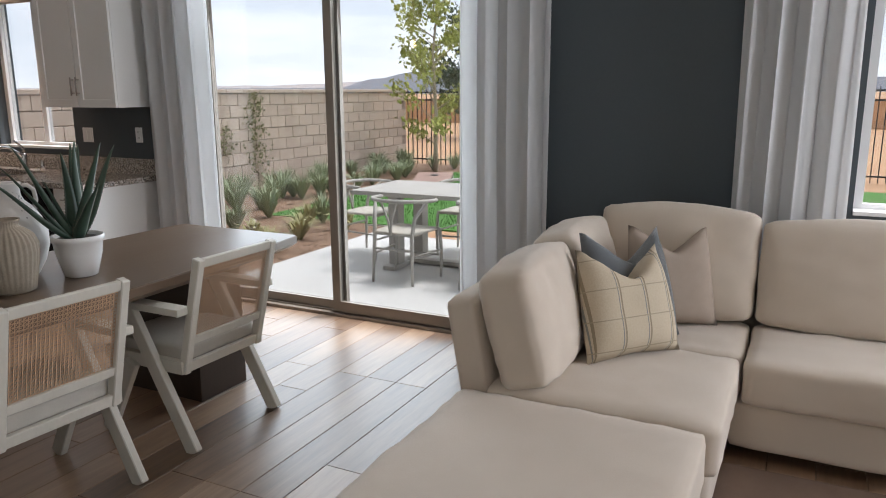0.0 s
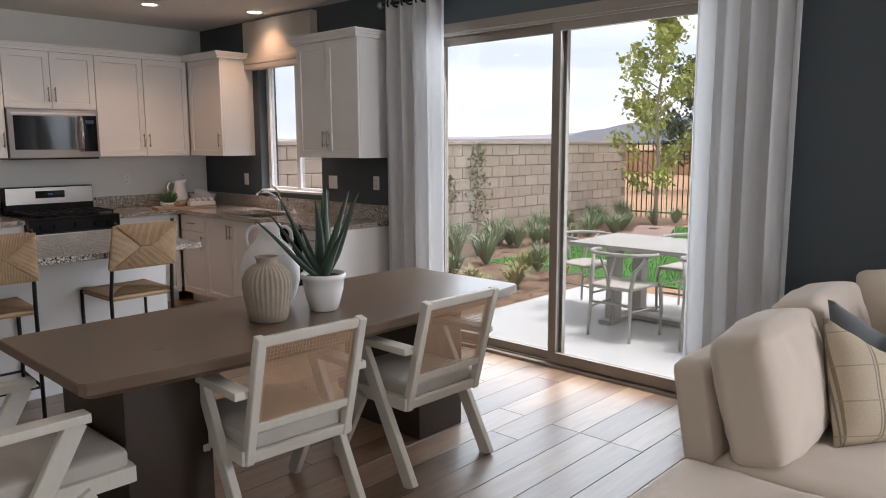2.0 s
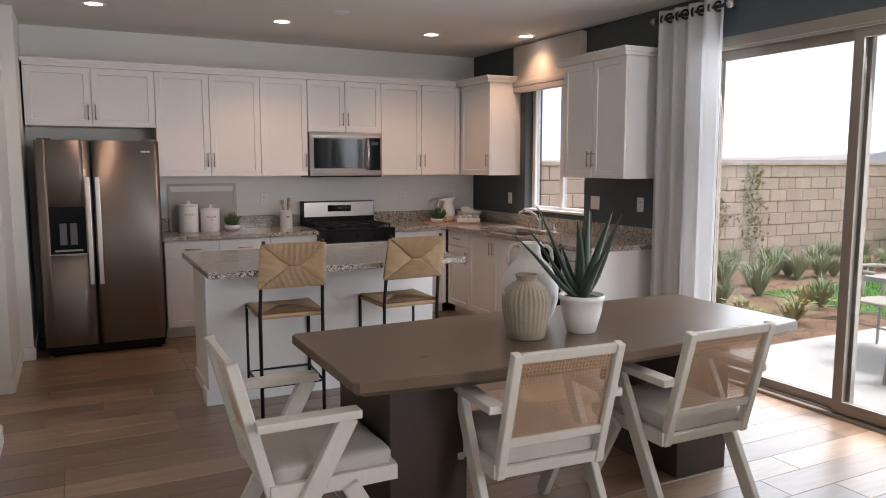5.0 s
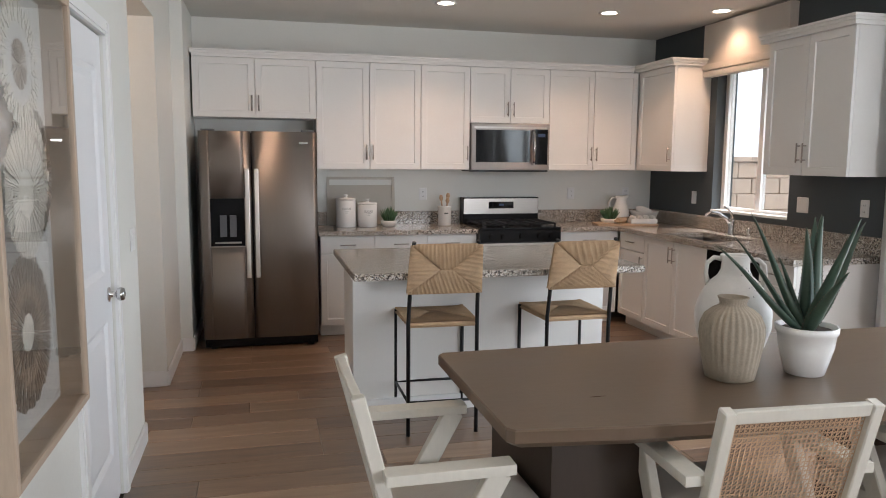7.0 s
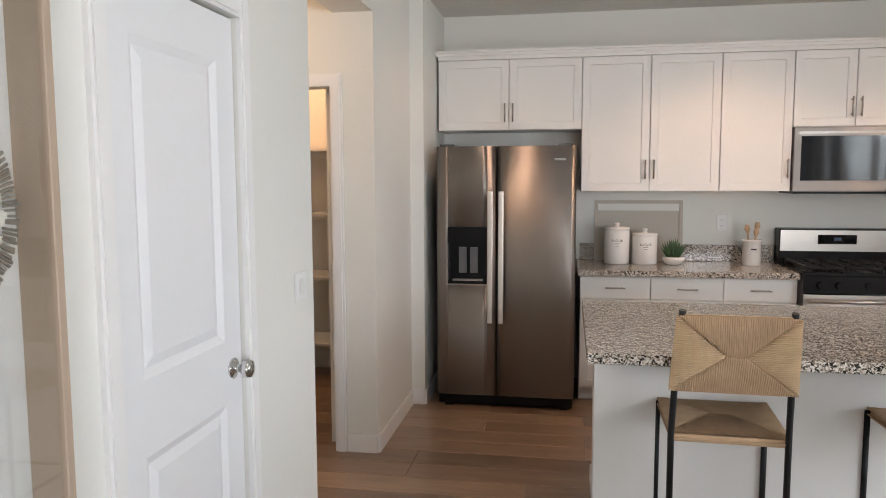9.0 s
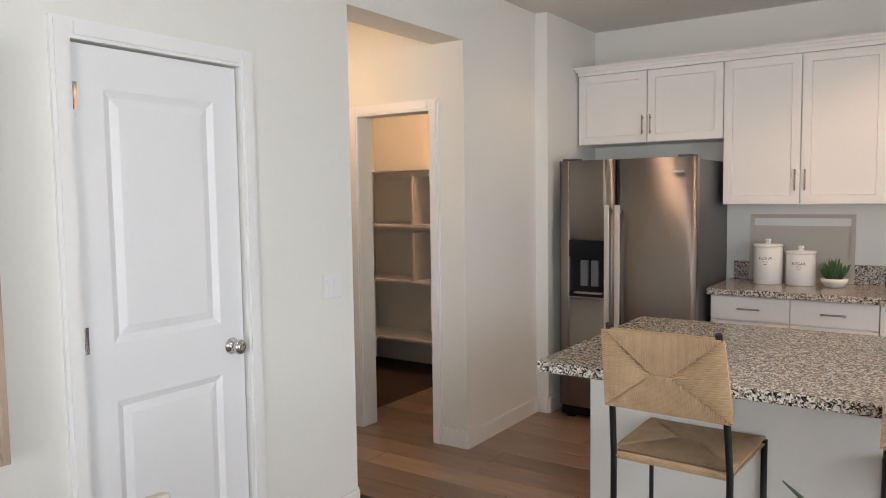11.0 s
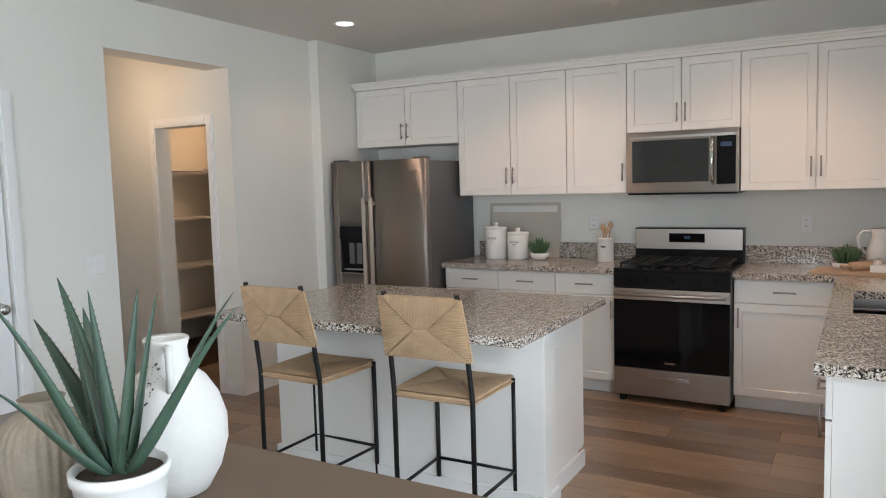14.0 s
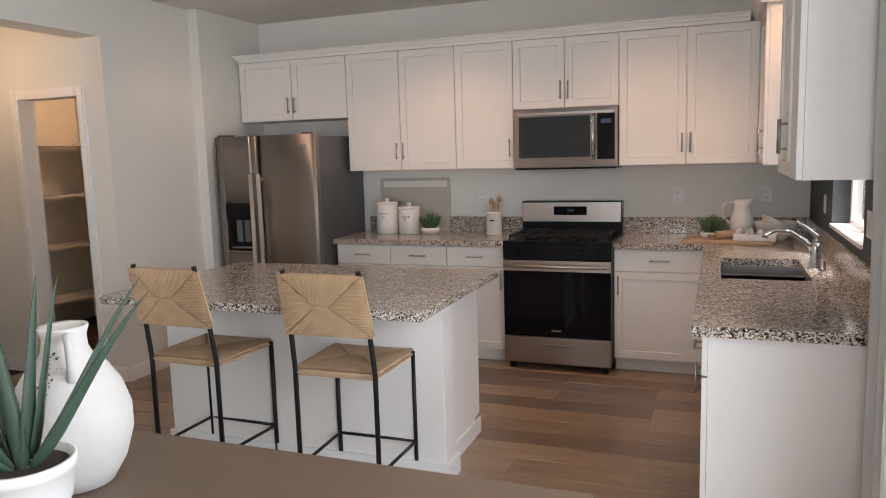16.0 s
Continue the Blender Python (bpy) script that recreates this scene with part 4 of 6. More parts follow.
def gas_range():
    r = thing("range", pose(0.003, 0, 0), "freestanding stainless gas range with black cooktop", "range")
    W, Y = 0.758, -0.69
    part("body", boxes((0, W, Y + 0.035, -0.13, 0.06, 0.905)), DARKSTEEL, r)
    part("back_panel", bevelled(0, W, -0.13, -0.005, 0.90, 1.165, r=0.006), BLACK, r)
    part("back_fascia", boxes((0.006, W - 0.006, -0.136, -0.13, 1.01, 1.155)), STEELH, r, "brushed steel backguard")
    part("clock", boxes((0.25, 0.50, -0.140, -0.136, 1.06, 1.125)), BLACKGLASS, r)
    part("clock_digits", boxes((0.355, 0.40, -0.1415, -0.140, 1.085, 1.105)), SCREEN, r, "blue clock digits")
    part("cooktop", bevelled(-0.002, W + 0.002, Y + 0.0, -0.13, 0.905, 0.925, r=0.006), BLACK, r)
    for cx, cy, rr in ((0.17, -0.52, 0.05), (0.17, -0.27, 0.04), (0.59, -0.52, 0.05), (0.59, -0.27, 0.04), (0.38, -0.40, 0.045)):
        bm = bmesh.new()
        lathe(bm, [(rr, 0.925), (rr, 0.937), (rr * 0.7, 0.943), (rr * 0.2, 0.944)], 20, (cx, cy, 0))
        part("burner", bm, IRON, r)
    for x0, x1 in ((0.03, 0.265), (0.27, 0.49), (0.495, 0.73)):
        bm = bmesh.new()
        for x in (x0, (x0 + x1) / 2 - 0.006, x1 - 0.012):
            box(bm, x, x + 0.012, -0.64, -0.16, 0.945, 0.960)
        for y in (-0.64, -0.53, -0.40, -0.28, -0.172):
            box(bm, x0, x1, y, y + 0.012, 0.947, 0.958)
        for x in (x0, x1 - 0.012):
            for y in (-0.64, -0.172):
                box(bm, x, x + 0.012, y, y + 0.012, 0.925, 0.947)
        part("grate", bm, IRON, r)
    part("control_panel", boxes((0.0, W, Y - 0.005, Y + 0.035, 0.80, 0.905)), BLACK, r)
    for x in (0.10, 0.21, 0.38, 0.55, 0.66):
        bm = bmesh.new()
        tube(bm, [(x, Y - 0.005, 0.85), (x, Y - 0.03, 0.85)], [0.024, 0.020], 16)
        box(bm, x - 0.004, x + 0.004, Y - 0.036, Y - 0.03, 0.83, 0.87)
        part("knob", bm, BLACK, r)
    d = part("oven_door", bevelled(0.002, W - 0.002, Y - 0.01, Y + 0.035, 0.245, 0.795, r=0.005), BLACKGLASS, r, "black glass oven door")
    part("door_rail", boxes((0.002, W - 0.002, Y - 0.016, Y - 0.01, 0.715, 0.79)), STEELH, d)
    part("badge", boxes((0.345, 0.415, Y - 0.012, Y - 0.01, 0.285, 0.297)), CHROME, d)
    bm = bmesh.new()
    tube(bm, [(0.02, Y - 0.062, 0.755), (W - 0.02, Y - 0.062, 0.755)], 0.013, 10)
    for x in (0.06, W - 0.06):
        tube(bm, [(x, Y - 0.062, 0.755), (x, Y - 0.012, 0.755)], 0.009, 8)
    part("handle", bm, STEELH, d, "wide tubular steel handle")
    w = part("drawer", bevelled(0.002, W - 0.002, Y - 0.01, Y + 0.035, 0.05, 0.24, r=0.005), STEELH, r, "brushed steel lower drawer")
    bm = bevelled(0.25, 0.51, Y - 0.034, Y - 0.022, 0.176, 0.200, r=0.004)
    for x in (0.265, 0.475):
        box(bm, x, x + 0.02, Y - 0.022, Y - 0.01, 0.18, 0.196)
    part("drawer_grip", bm, CHROME, w, "bright bar handle")
    for x in (0.03, W - 0.07):
        for y in (Y + 0.02, -0.2):
            part("foot", boxes((x, x + 0.04, y, y + 0.04, 0.0, 0.06)), BLACK, r)


gas_range()


# ---- dining ----
def dining_table():
    t = thing("dining_table", pose(0.0, -4.47, 0), "long brown dining table with two slab pedestals", "table")
    bm = bmesh.new()
    L = 1.19
    outline = []
    for x, y in ((-L + 0.02, -0.435), (-0.85, -0.478), (-0.45, -0.508), (0.0, -0.52), (0.45, -0.508), (0.85, -0.478), (L - 0.02, -0.435), (L, -0.41), (L, 0.41), (L - 0.02, 0.435), (0.0, 0.45), (-L + 0.02, 0.435), (-L, 0.41), (-L, -0.41)):
        outline.append((x, y))
    rings = []
    for z, s in ((0.755, 0.004), (0.750, 0.0), (0.715, 0.0), (0.690, 0.030)):
        rings.append([bm.verts.new((x - math.copysign(s, x), y - math.copysign(s, y), z)) for x, y in outline])
    n = len(outline)
    for a, b in zip(rings, rings[1:]):
        for k in range(n):
            bm.faces.new((a[k], a[(k + 1) % n], b[(k + 1) % n], b[k]))
    mid = bm.verts.new((0, 0, 0.755))
    for k in range(n):
        bm.faces.new((mid, rings[0][k], rings[0][(k + 1) % n]))
    bm.faces.new(rings[-1][::-1])
    part("tabletop", bm, TABLE, t)
    for x0, x1 in ((-1.0, -0.655), (0.52, 0.85)):
        part("pedestal", bevelled(x0, x1, -0.30, 0.30, 0.0, 0.69, r=0.006), PED, t)


dining_table()


def dining_chair(m):
    c = thing("dining_chair", m, "cream wooden armchair with woven cane back and linen seat", "chair", "dining chairs")

    def beam(p, q, w, d, name, mat=CREAM):
        """A squared bar from p to q: w across x, d across its depth."""
        p, q = Vector(p), Vector(q)
        ax = (q - p).normalized()
        side = Vector((1, 0, 0))
        dep = ax.cross(side).normalized()
        bm = bmesh.new()
        vs = []
        for e in (p, q):
            vs.append([bm.verts.new(e + side * a * w / 2 + dep * b * d / 2) for a, b in ((-1, -1), (1, -1), (1, 1), (-1, 1))])
        for k in range(4):
            bm.faces.new((vs[0][k], vs[0][(k + 1) % 4], vs[1][(k + 1) % 4], vs[1][k]))
        bm.faces.new(vs[0][::-1])
        bm.faces.new(vs[1])
        bmesh.ops.recalc_face_normals(bm, faces=bm.faces[:])
        bmesh.ops.bevel(bm, geom=bm.edges[:], offset=0.004, segments=1, affect="EDGES")
        return part(name, bm, mat, c)
    for s in (-1, 1):
        x = s * 0.262
        beam((x, 0.09, 0.625), (x, -0.25, 0.0), 0.034, 0.070, "back_leg")
        beam((x, 0.09, 0.365), (x, 0.29, 0.0), 0.034, 0.066, "front_leg")
        bm = bevelled(x - 0.035, x + 0.035, -0.25, 0.13, 0.622, 0.654, r=0.005)
        part("armrest", bm, CREAM, c)
        beam((s * 0.223, -0.185, 0.345), (s * 0.223, -0.318, 0.863), 0.036, 0.042, "back_post")
        part("side_rail", bevelled(s * 0.24 - 0.013, s * 0.24 + 0.013, -0.20, 0.285, 0.345, 0.405, r=0.003), CREAM, c)
    lean = lambda z: -0.185 - 0.133 * (z - 0.345) / 0.518

    def cross(z0, z1, name):
        bm = bmesh.new()
        vs = box(bm, -0.208, 0.208, -0.014, 0.014, z0, z1)
        for v in vs:
            v.co.y += lean(v.co.z)
        bmesh.ops.bevel(bm, geom=bm.edges[:], offset=0.003, segments=1, affect="EDGES")
        part(name, bm, CREAM, c)
    cross(0.823, 0.862, "top_rail")
    cross(0.475, 0.512, "middle_rail")
    cross(0.345, 0.392, "lower_rail")
    part("front_rail", bevelled(-0.228, 0.228, 0.262, 0.288, 0.345, 0.405, r=0.003), CREAM, c)
    bm = soft_box(0.45, 0.46, 0.075, 0.018, 13, 0.006, 3, 0.002)
    for v in bm.verts:
        v.co += Vector((0, 0.045, 0.385))
    part("seat", bm, SEATC, c, "oatmeal linen seat cushion")
    # cane: open weave of canes in three directions
    bm = bmesh.new()
    x0, x1, z0, z1 = -0.208, 0.208, 0.512, 0.823

    def strand(a, b, w, off):
        a, b = Vector((a[0], 0, a[1])), Vector((b[0], 0, b[1]))
        d = (b - a).normalized()
        u = Vector((-d.z, 0, d.x)) * w / 2
        q = []
        for p in (a - u, b - u, b + u, a + u):
            q.append(bm.verts.new((p.x, lean(p.z) + off, p.z)))
        bm.faces.new(q)
        r = [bm.verts.new(v.co + Vector((0, 0.0016, 0))) for v in q]
        bm.faces.new(r[::-1])
    step = 0.0152
    nx, nz = int((x1 - x0) / step) + 1, int((z1 - z0) / step) + 1
    gx, gz = x0 + 0.002, z0 + 0.002
    for k in range(nx):
        strand((gx + k * step, z0), (gx + k * step, z1), 0.0028, 0)
    for k in range(nz):
        strand((x0, gz + k * step), (x1, gz + k * step), 0.0028, 0.0018)
    for k in range(-nz, nx + nz):
        # rising and falling canes through the crossings
        c0 = gx + k * step
        a0, a1 = max(x0, c0 + (z0 - gz)), min(x1, c0 + (z1 - gz))
        if a1 - a0 > 0.004:
            strand((a0, gz + a0 - c0), (a1, gz + a1 - c0), 0.0013, 0.0034)
        a0, a1 = max(x0, c0 - (z1 - gz)), min(x1, c0 - (z0 - gz))
        if a1 - a0 > 0.004:
            strand((a0, gz + c0 - a0), (a1, gz + c0 - a1), 0.0013, 0.0046)
    part("cane_back", bm, CANE, c, "open woven natural cane panel")["kind"] = "stuff"
    return c


ch = dining_chair(pose(-0.425, -4.860, 0, 0, 0, -3.5))
copy_thing(ch, pose(0.375, -4.885, 0, 0, 0, -1))
copy_thing(ch, pose(-1.292, -4.61, 0, 0, 0, -90))


# ---- stools ----
def woven(nu, w0, w1, h, place):
    """A panel of cord in four sectors: place(u, v, lift) maps panel metres to space."""
    bm = bmesh.new()
    cord = 0.0072
    jit = random.Random(8)

    def bar(p, q, across, rise):
        a, b = Vector((*p, 0)), Vector((*q, 0))
        if (b - a).length < 0.004:
            return
        s = Vector((*across, 0)) * cord * 0.5
        rows = []
        c = b + (a - b).normalized() * min(0.012, 0.5 * (b - a).length)
        high = 0.004 + 0.022 * rise + jit.uniform(0, 0.0016)
        for side, lift in ((-1, 0.0), (-0.45, 0.0050), (0.45, 0.0050), (1, 0.0)):
            rows.append([bm.verts.new(place(*(e + s * side).to_2d(), lift + r)) for e, r in ((a, 0.001), (c, high), (b, high - 0.011))])
        for r, t in zip(rows, rows[1:]):
            for k in (0, 1):
                bm.faces.new((r[k], t[k], t[k + 1], r[k + 1])).smooth = True
    half = lambda v: (w0 + (w1 - w0) * v / h) / 2
    n = int(h / cord)
    inner = 0.16
    for k in range(n):
        v = (k + 0.5) * cord
        d = min(v, h - v)
        reach = d / (h / 2)
        for s in (-1, 1):
            o = half(v)
            bar((s * o, v), (s * (o - (o - inner * 0.20) * reach), v), (0, 1), reach)
    n = int(max(w0, w1) / cord)
    for k in range(n):
        u = -max(w0, w1) / 2 + (k + 0.5) * cord
        for lo in (True, False):
            o = half(0 if lo else h)
            if abs(u) > o:
                continue
            depth = (h / 2) * min(1.0, (o - abs(u)) / max(1e-4, (o - inner * 0.20)))
            if lo:
                bar((u, 0), (u, depth), (1, 0), depth / (h / 2))
            else:
                bar((u, h), (u, h - depth), (1, 0), depth / (h / 2))
    return bm


def stool(m):
    c = thing("counter_stool", m, "black metal counter stool with woven rush seat and back", "stool", "counter stools")
    W, D, SZ = 0.385, 0.40, 0.635
    for s in (-1, 1):
        bm = bmesh.new()
        tube(bm, [(s * W / 2, -D / 2, 0), (s * W / 2, -D / 2, SZ), (s * W / 2 * 0.97, -D / 2 - 0.03, 0.84), (s * W / 2 * 0.91, -D / 2 - 0.085, 1.09)], 0.0115, 8)
        part("back_leg", bm, BLACKMETAL, c)
        bm = bmesh.new()
        tube(bm, [(s * W / 2 * 1.06, D / 2, 0), (s * W / 2 * 1.06, D / 2, SZ)], 0.0115, 8)
        part("front_leg", bm, BLACKMETAL, c)
        bm = bmesh.new()
        tube(bm, [(s * W / 2, -D / 2, 0.19), (s * W / 2 * 1.06, D / 2, 0.19)], 0.008, 8)
        part("foot_rail", bm, BLACKMETAL, c)
    for y, k in ((D / 2, 1.06), (-D / 2, 1.0)):
        bm = bmesh.new()
        tube(bm, [(-W / 2 * k, y, 0.19), (W / 2 * k, y, 0.19)], 0.008, 8)
        part("foot_rail", bm, BLACKMETAL, c)

    def on_seat(u, v, lift):
        dip = -0.012 * (1 - (2 * u / W) ** 2) * (1 - (2 * v / D - 1) ** 2)
        return (u, -D / 2 + v, SZ + 0.004 + lift + dip)
    bm = woven(40, W + 0.01, W * 1.06 + 0.01, D, on_seat)
    part("seat", bm, RUSH, c)["kind"] = "stuff"
    bm = bmesh.new()
    vs = box(bm, -W / 2 - 0.005, W / 2 + 0.005, -D / 2 - 0.005, D / 2 + 0.006, SZ - 0.028, SZ + 0.0)
    for v in vs:
        if v.co.y > 0:
            v.co.x *= 1.06
    bmesh.ops.bevel(bm, geom=bm.edges[:], offset=0.012, segments=3, affect="EDGES")
    part("seat_edge", bm, RUSH, c)
    z0, z1 = 0.80, 1.075

    def back_pt(u, v, lift):
        z = z0 + v
        return (u, -D / 2 - 0.02 - 0.065 * (v / (z1 - z0)) - 0.013 - lift, z)
    bm = woven(40, W * 0.99 + 0.036, W * 0.92 + 0.036, z1 - z0, back_pt)
    part("back", bm, RUSH, c)["kind"] = "stuff"
    bm = bmesh.new()
    vs = box(bm, -W / 2, W / 2, -0.014, 0.016, z0 - 0.002, z1 + 0.002)
    for v in vs:
        t = (v.co.z - z0) / (z1 - z0)
        v.co.x *= (0.99 + (0.92 - 0.99) * t) * 1.09
        v.co.y += -D / 2 - 0.02 - 0.065 * t
    bmesh.ops.bevel(bm, geom=bm.edges[:], offset=0.009, segments=2, affect="EDGES")
    part("back_edge", bm, RUSH, c)
    return c


st = stool(pose(-0.895, -2.785, 0, 0, 0, -2))
copy_thing(st, pose(-0.105, -2.785, 0, 0, 0, 1))


# ---- sofa ----
def sofa():
    s = thing("sectional_sofa", N, "cream linen sectional sofa with loose back cushions", "sofa")

    def block(name, x0, x1, y0, y1, z0, z1, r=0.04, puff=0.0, seed=0, label="", tilt=None, cuts=17, plump=None):
        bm = soft_box(x1 - x0, y1 - y0, z1 - z0, r, max(cuts, 17), puff, seed, 0.007 if puff else 0.002)
        if plump is not None:
            # full in the middle, thin along the seams, with slack pulls near the corners
            across, up, deep = (x1 - x0) / 2, (z1 - z0) / 2, (y1 - y0) / 2
            if plump == 0:
                across, deep = deep, across
            for v in bm.verts:
                u = (v.co.y if plump == 0 else v.co.x) / across
                w = (v.co.z - up) / up
                d = (v.co.x if plump == 0 else v.co.y) / deep
                full = max(0, 1 - u * u) ** 0.7 * max(0, 1 - w * w) ** 0.7
                off = d * deep * (0.45 * full - 0.10) + 0.006 * noise.noise(Vector((u * 3, w * 3, seed * 3.7))) + 0.005 * noise.noise(Vector((u * 11, w * 4, seed)))
                if plump == 0:
                    v.co.x += off
                else:
                    v.co.y += off
                v.co.z -= 0.02 * w * u * u
        m = Matrix.Translation(((x0 + x1) / 2, (y0 + y1) / 2, z0))
        if tilt:
            m = m @ pose(0, 0, 0, *tilt)
        for v in bm.verts:
            v.co = m @ v.co
        return part(name, bm, LINEN, s, label)
    block("base", 0.37, 1.80, -7.20, -6.34, 0.05, 0.27, 0.03)
    block("base", 1.06, 1.80, -9.10, -7.20, 0.05, 0.27, 0.03)
    block("chaise_base", -0.75, 0.37, -7.18, -6.30, 0.05, 0.27, 0.03)
    block("chaise_cushion", -0.75, 0.36, -7.19, -6.29, 0.255, 0.435, 0.032, 0.012, 1)
    block("seat_cushion", 0.35, 1.11, -7.23, -6.38, 0.255, 0.445, 0.034, 0.015, 2)
    block("seat_cushion", 1.10, 1.62, -7.23, -6.38, 0.255, 0.445, 0.034, 0.012, 3)
    block("seat_cushion", 1.03, 1.62, -8.20, -7.24, 0.255, 0.450, 0.034, 0.015, 4)
    block("seat_cushion", 1.03, 1.62, -9.10, -8.21, 0.255, 0.450, 0.034, 0.015, 5)
    block("back_frame", 0.38, 1.80, -6.43, -6.295, 0.22, 0.775, 0.035, 0, 6, tilt=(-10, 0, 0))
    block("back_frame", 1.72, 1.84, -9.10, -6.25, 0.05, 0.70, 0.035, 0, 7)
    block("back_cushion", 0.36, 0.99, -6.645, -6.435, 0.43, 0.915, 0.045, 0.012, 8, tilt=(-14, 0, 2), cuts=19, plump=1)
    block("back_cushion", 0.98, 1.60, -6.645, -6.435, 0.43, 0.935, 0.045, 0.012, 9, tilt=(-14, 0, -1), cuts=19, plump=1)
    block("back_cushion", 1.49, 1.72, -7.235, -6.50, 0.44, 0.98, 0.038, 0.02, 10, tilt=(0, 9, 0), cuts=19, plump=0)
    block("back_cushion", 1.49, 1.72, -8.20, -7.245, 0.44, 0.95, 0.038, 0.02, 11, tilt=(0, 10, 0), cuts=19, plump=0)
    block("back_cushion", 1.49, 1.72, -9.05, -8.21, 0.44, 0.95, 0.038, 0.02, 12, tilt=(0, 10, 0), cuts=19, plump=0)
    for x, y in ((-0.68, -7.12), (-0.68, -6.36), (1.2, -9.0), (1.75, -9.0), (1.75, -6.42), (0.45, -6.42), (0.45, -7.1)):
        part("foot", boxes((x - 0.03, x + 0.03, y - 0.03, y + 0.03, 0, 0.06)), PED, s)


sofa()


def pillow(m, w, h, t, mat, label, chop=0.05, seed=0):
    bm = bmesh.new()
    n = 18
    sheets = []
    for side in (1, -1):
        g = []
        for j in range(n + 1):
            row = []
            for i in range(n + 1):
                u, v = 2 * i / n - 1, 2 * j / n - 1
                th = t / 2 * (max(0, 1 - u ** 4) ** 0.6) * (max(0, 1 - v ** 4) ** 0.6)
                pinch = 1 - 0.09 * (u * u + v * v) * (1 - abs(u * v))
                z = h / 2 * (v * pinch + 1)
                z -= chop * max(0, v) ** 2.2 * max(0, 1 - abs(u - 0.08)) ** 1.25
                x = w / 2 * u * pinch * (1 - 0.14 * max(0, v))
                y = side * (th + 0.006 * noise.noise(Vector((u * 2.5, v * 2.5, seed + side))) * (th / t * 2)) * (1 - 0.45 * max(0, v) ** 2 * max(0, 1 - abs(u) / 0.7))
                row.append(bm.verts.new((x, y, z)))
            g.append(row)
        sheets.append(g)
        for a, b in zip(g, g[1:]):
            for i in range(n):
                bm.faces.new((a[i], a[i + 1], b[i + 1], b[i])).smooth = True
    bmesh.ops.remove_doubles(bm, verts=bm.verts[:], dist=0.0006)
    return single("throw_pillow", bm, mat, m, label, "pillow", "throw pillows")


pillow(pose(0.885, -6.835, 0.452, -20, 0, -40), 0.47, 0.47, 0.18, CHECK, "cream linen throw pillow with dark stripes on the sofa", 0.17, 1)
pillow(pose(1.055, -6.805, 0.452, -17, 0, -37), 0.50, 0.51, 0.15, BLUEGREY, "slate blue velvet throw pillow on the sofa corner", 0.19, 2)
pillow(pose(1.36, -6.90, 0.452, -14, 0, -60), 0.44, 0.48, 0.15, TAUPE, "taupe linen throw pillow leaning on the sofa back", 0.13, 3)
single("rug", bevelled(-1.7, 1.0, -9.6, -7.0, 0.001, 0.012, r=0.004), RUG, N, "brown low-pile rug in front of the sofa", "rug")


# ---- garden ----
GZ = -0.12
PZ = -0.09
structure("ground", boxes((EX + 0.2, 900, -700, 700, GZ - 0.3, GZ)), DIRT, "bare tan earth running to the horizon", "ground")
structure("patio", boxes((EX + 0.2, 5.2, -9.5, -2.87, GZ, PZ)), CONC, "pale concrete patio slab", "patio")
structure("planting_bed", boxes((EX + 0.2, 13.0, -0.85, 1.0, GZ, GZ + 0.012), (EX + 0.2, 5.75, -2.87, -0.85, GZ, GZ + 0.012)), MULCH, "brown bark mulch bed", "planting bed")
structure("lawn", boxes((5.75, 11.6, -9.5, -0.85, GZ, GZ + 0.02)), LAWN, "bright green lawn", "lawn")


def boundary():
    w = structure("boundary_wall", boxes((1.0, 13.05, 1.06, 1.2, GZ - 0.1, 1.52)), MORTAR, "tan concrete block garden wall", "garden wall")
    bx = bevelled(0, 0.392, 0, 0.05, 0, 0.187, r=0.006, seg=1)
    me = bpy.data.meshes.new("block")
    bx.to_mesh(me)
    bx.free()
    me.materials.append(BLOCK)
    for row in range(9):
        z = GZ - 0.115 + row * 0.195
        for k in range(30):
            x = 1.4 + k * 0.40 + (0.2 if row % 2 else 0)
            if x > 12.7:
                continue
            ob = new("block", me)
            ob.parent = w
            ob.location = (x, 1.02 + 0.003 * math.sin(k * 7.3 + row * 3.1), z)
    bx = bevelled(0, 0.392, 0, 0.22, 0, 0.06, r=0.006, seg=1)
    cap = bpy.data.meshes.new("cap")
    bx.to_mesh(cap)
    bx.free()
    cap.materials.append(BLOCK)
    for k in range(30):
        ob = new("cap_block", cap)
        ob.parent = w
        ob.location = (1.2 + k * 0.395, 1.0, 1.522)


boundary()


def iron_fence():
    f = thing("iron_fence", pose(12.95, 1.0, GZ), "black iron picket fence at the end of the garden", "fence")
    for z in (0.12, 1.45, 1.62):
        part("rail", boxes((-0.015, 0.015, -12.0, 0.0, z, z + 0.03)), BLACKMETAL, f)
    me = bpy.data.meshes.new("picket")
    bm = boxes((-0.009, 0.009, -0.009, 0.009, 0.0, 1.68))
    bm.to_mesh(me)
    bm.free()
    me.materials.append(BLACKMETAL)
    for k in range(100):
        ob = new("picket", me)
        ob.parent = f
        ob.location = (0, -0.06 - k * 0.12, 0.02)


iron_fence()


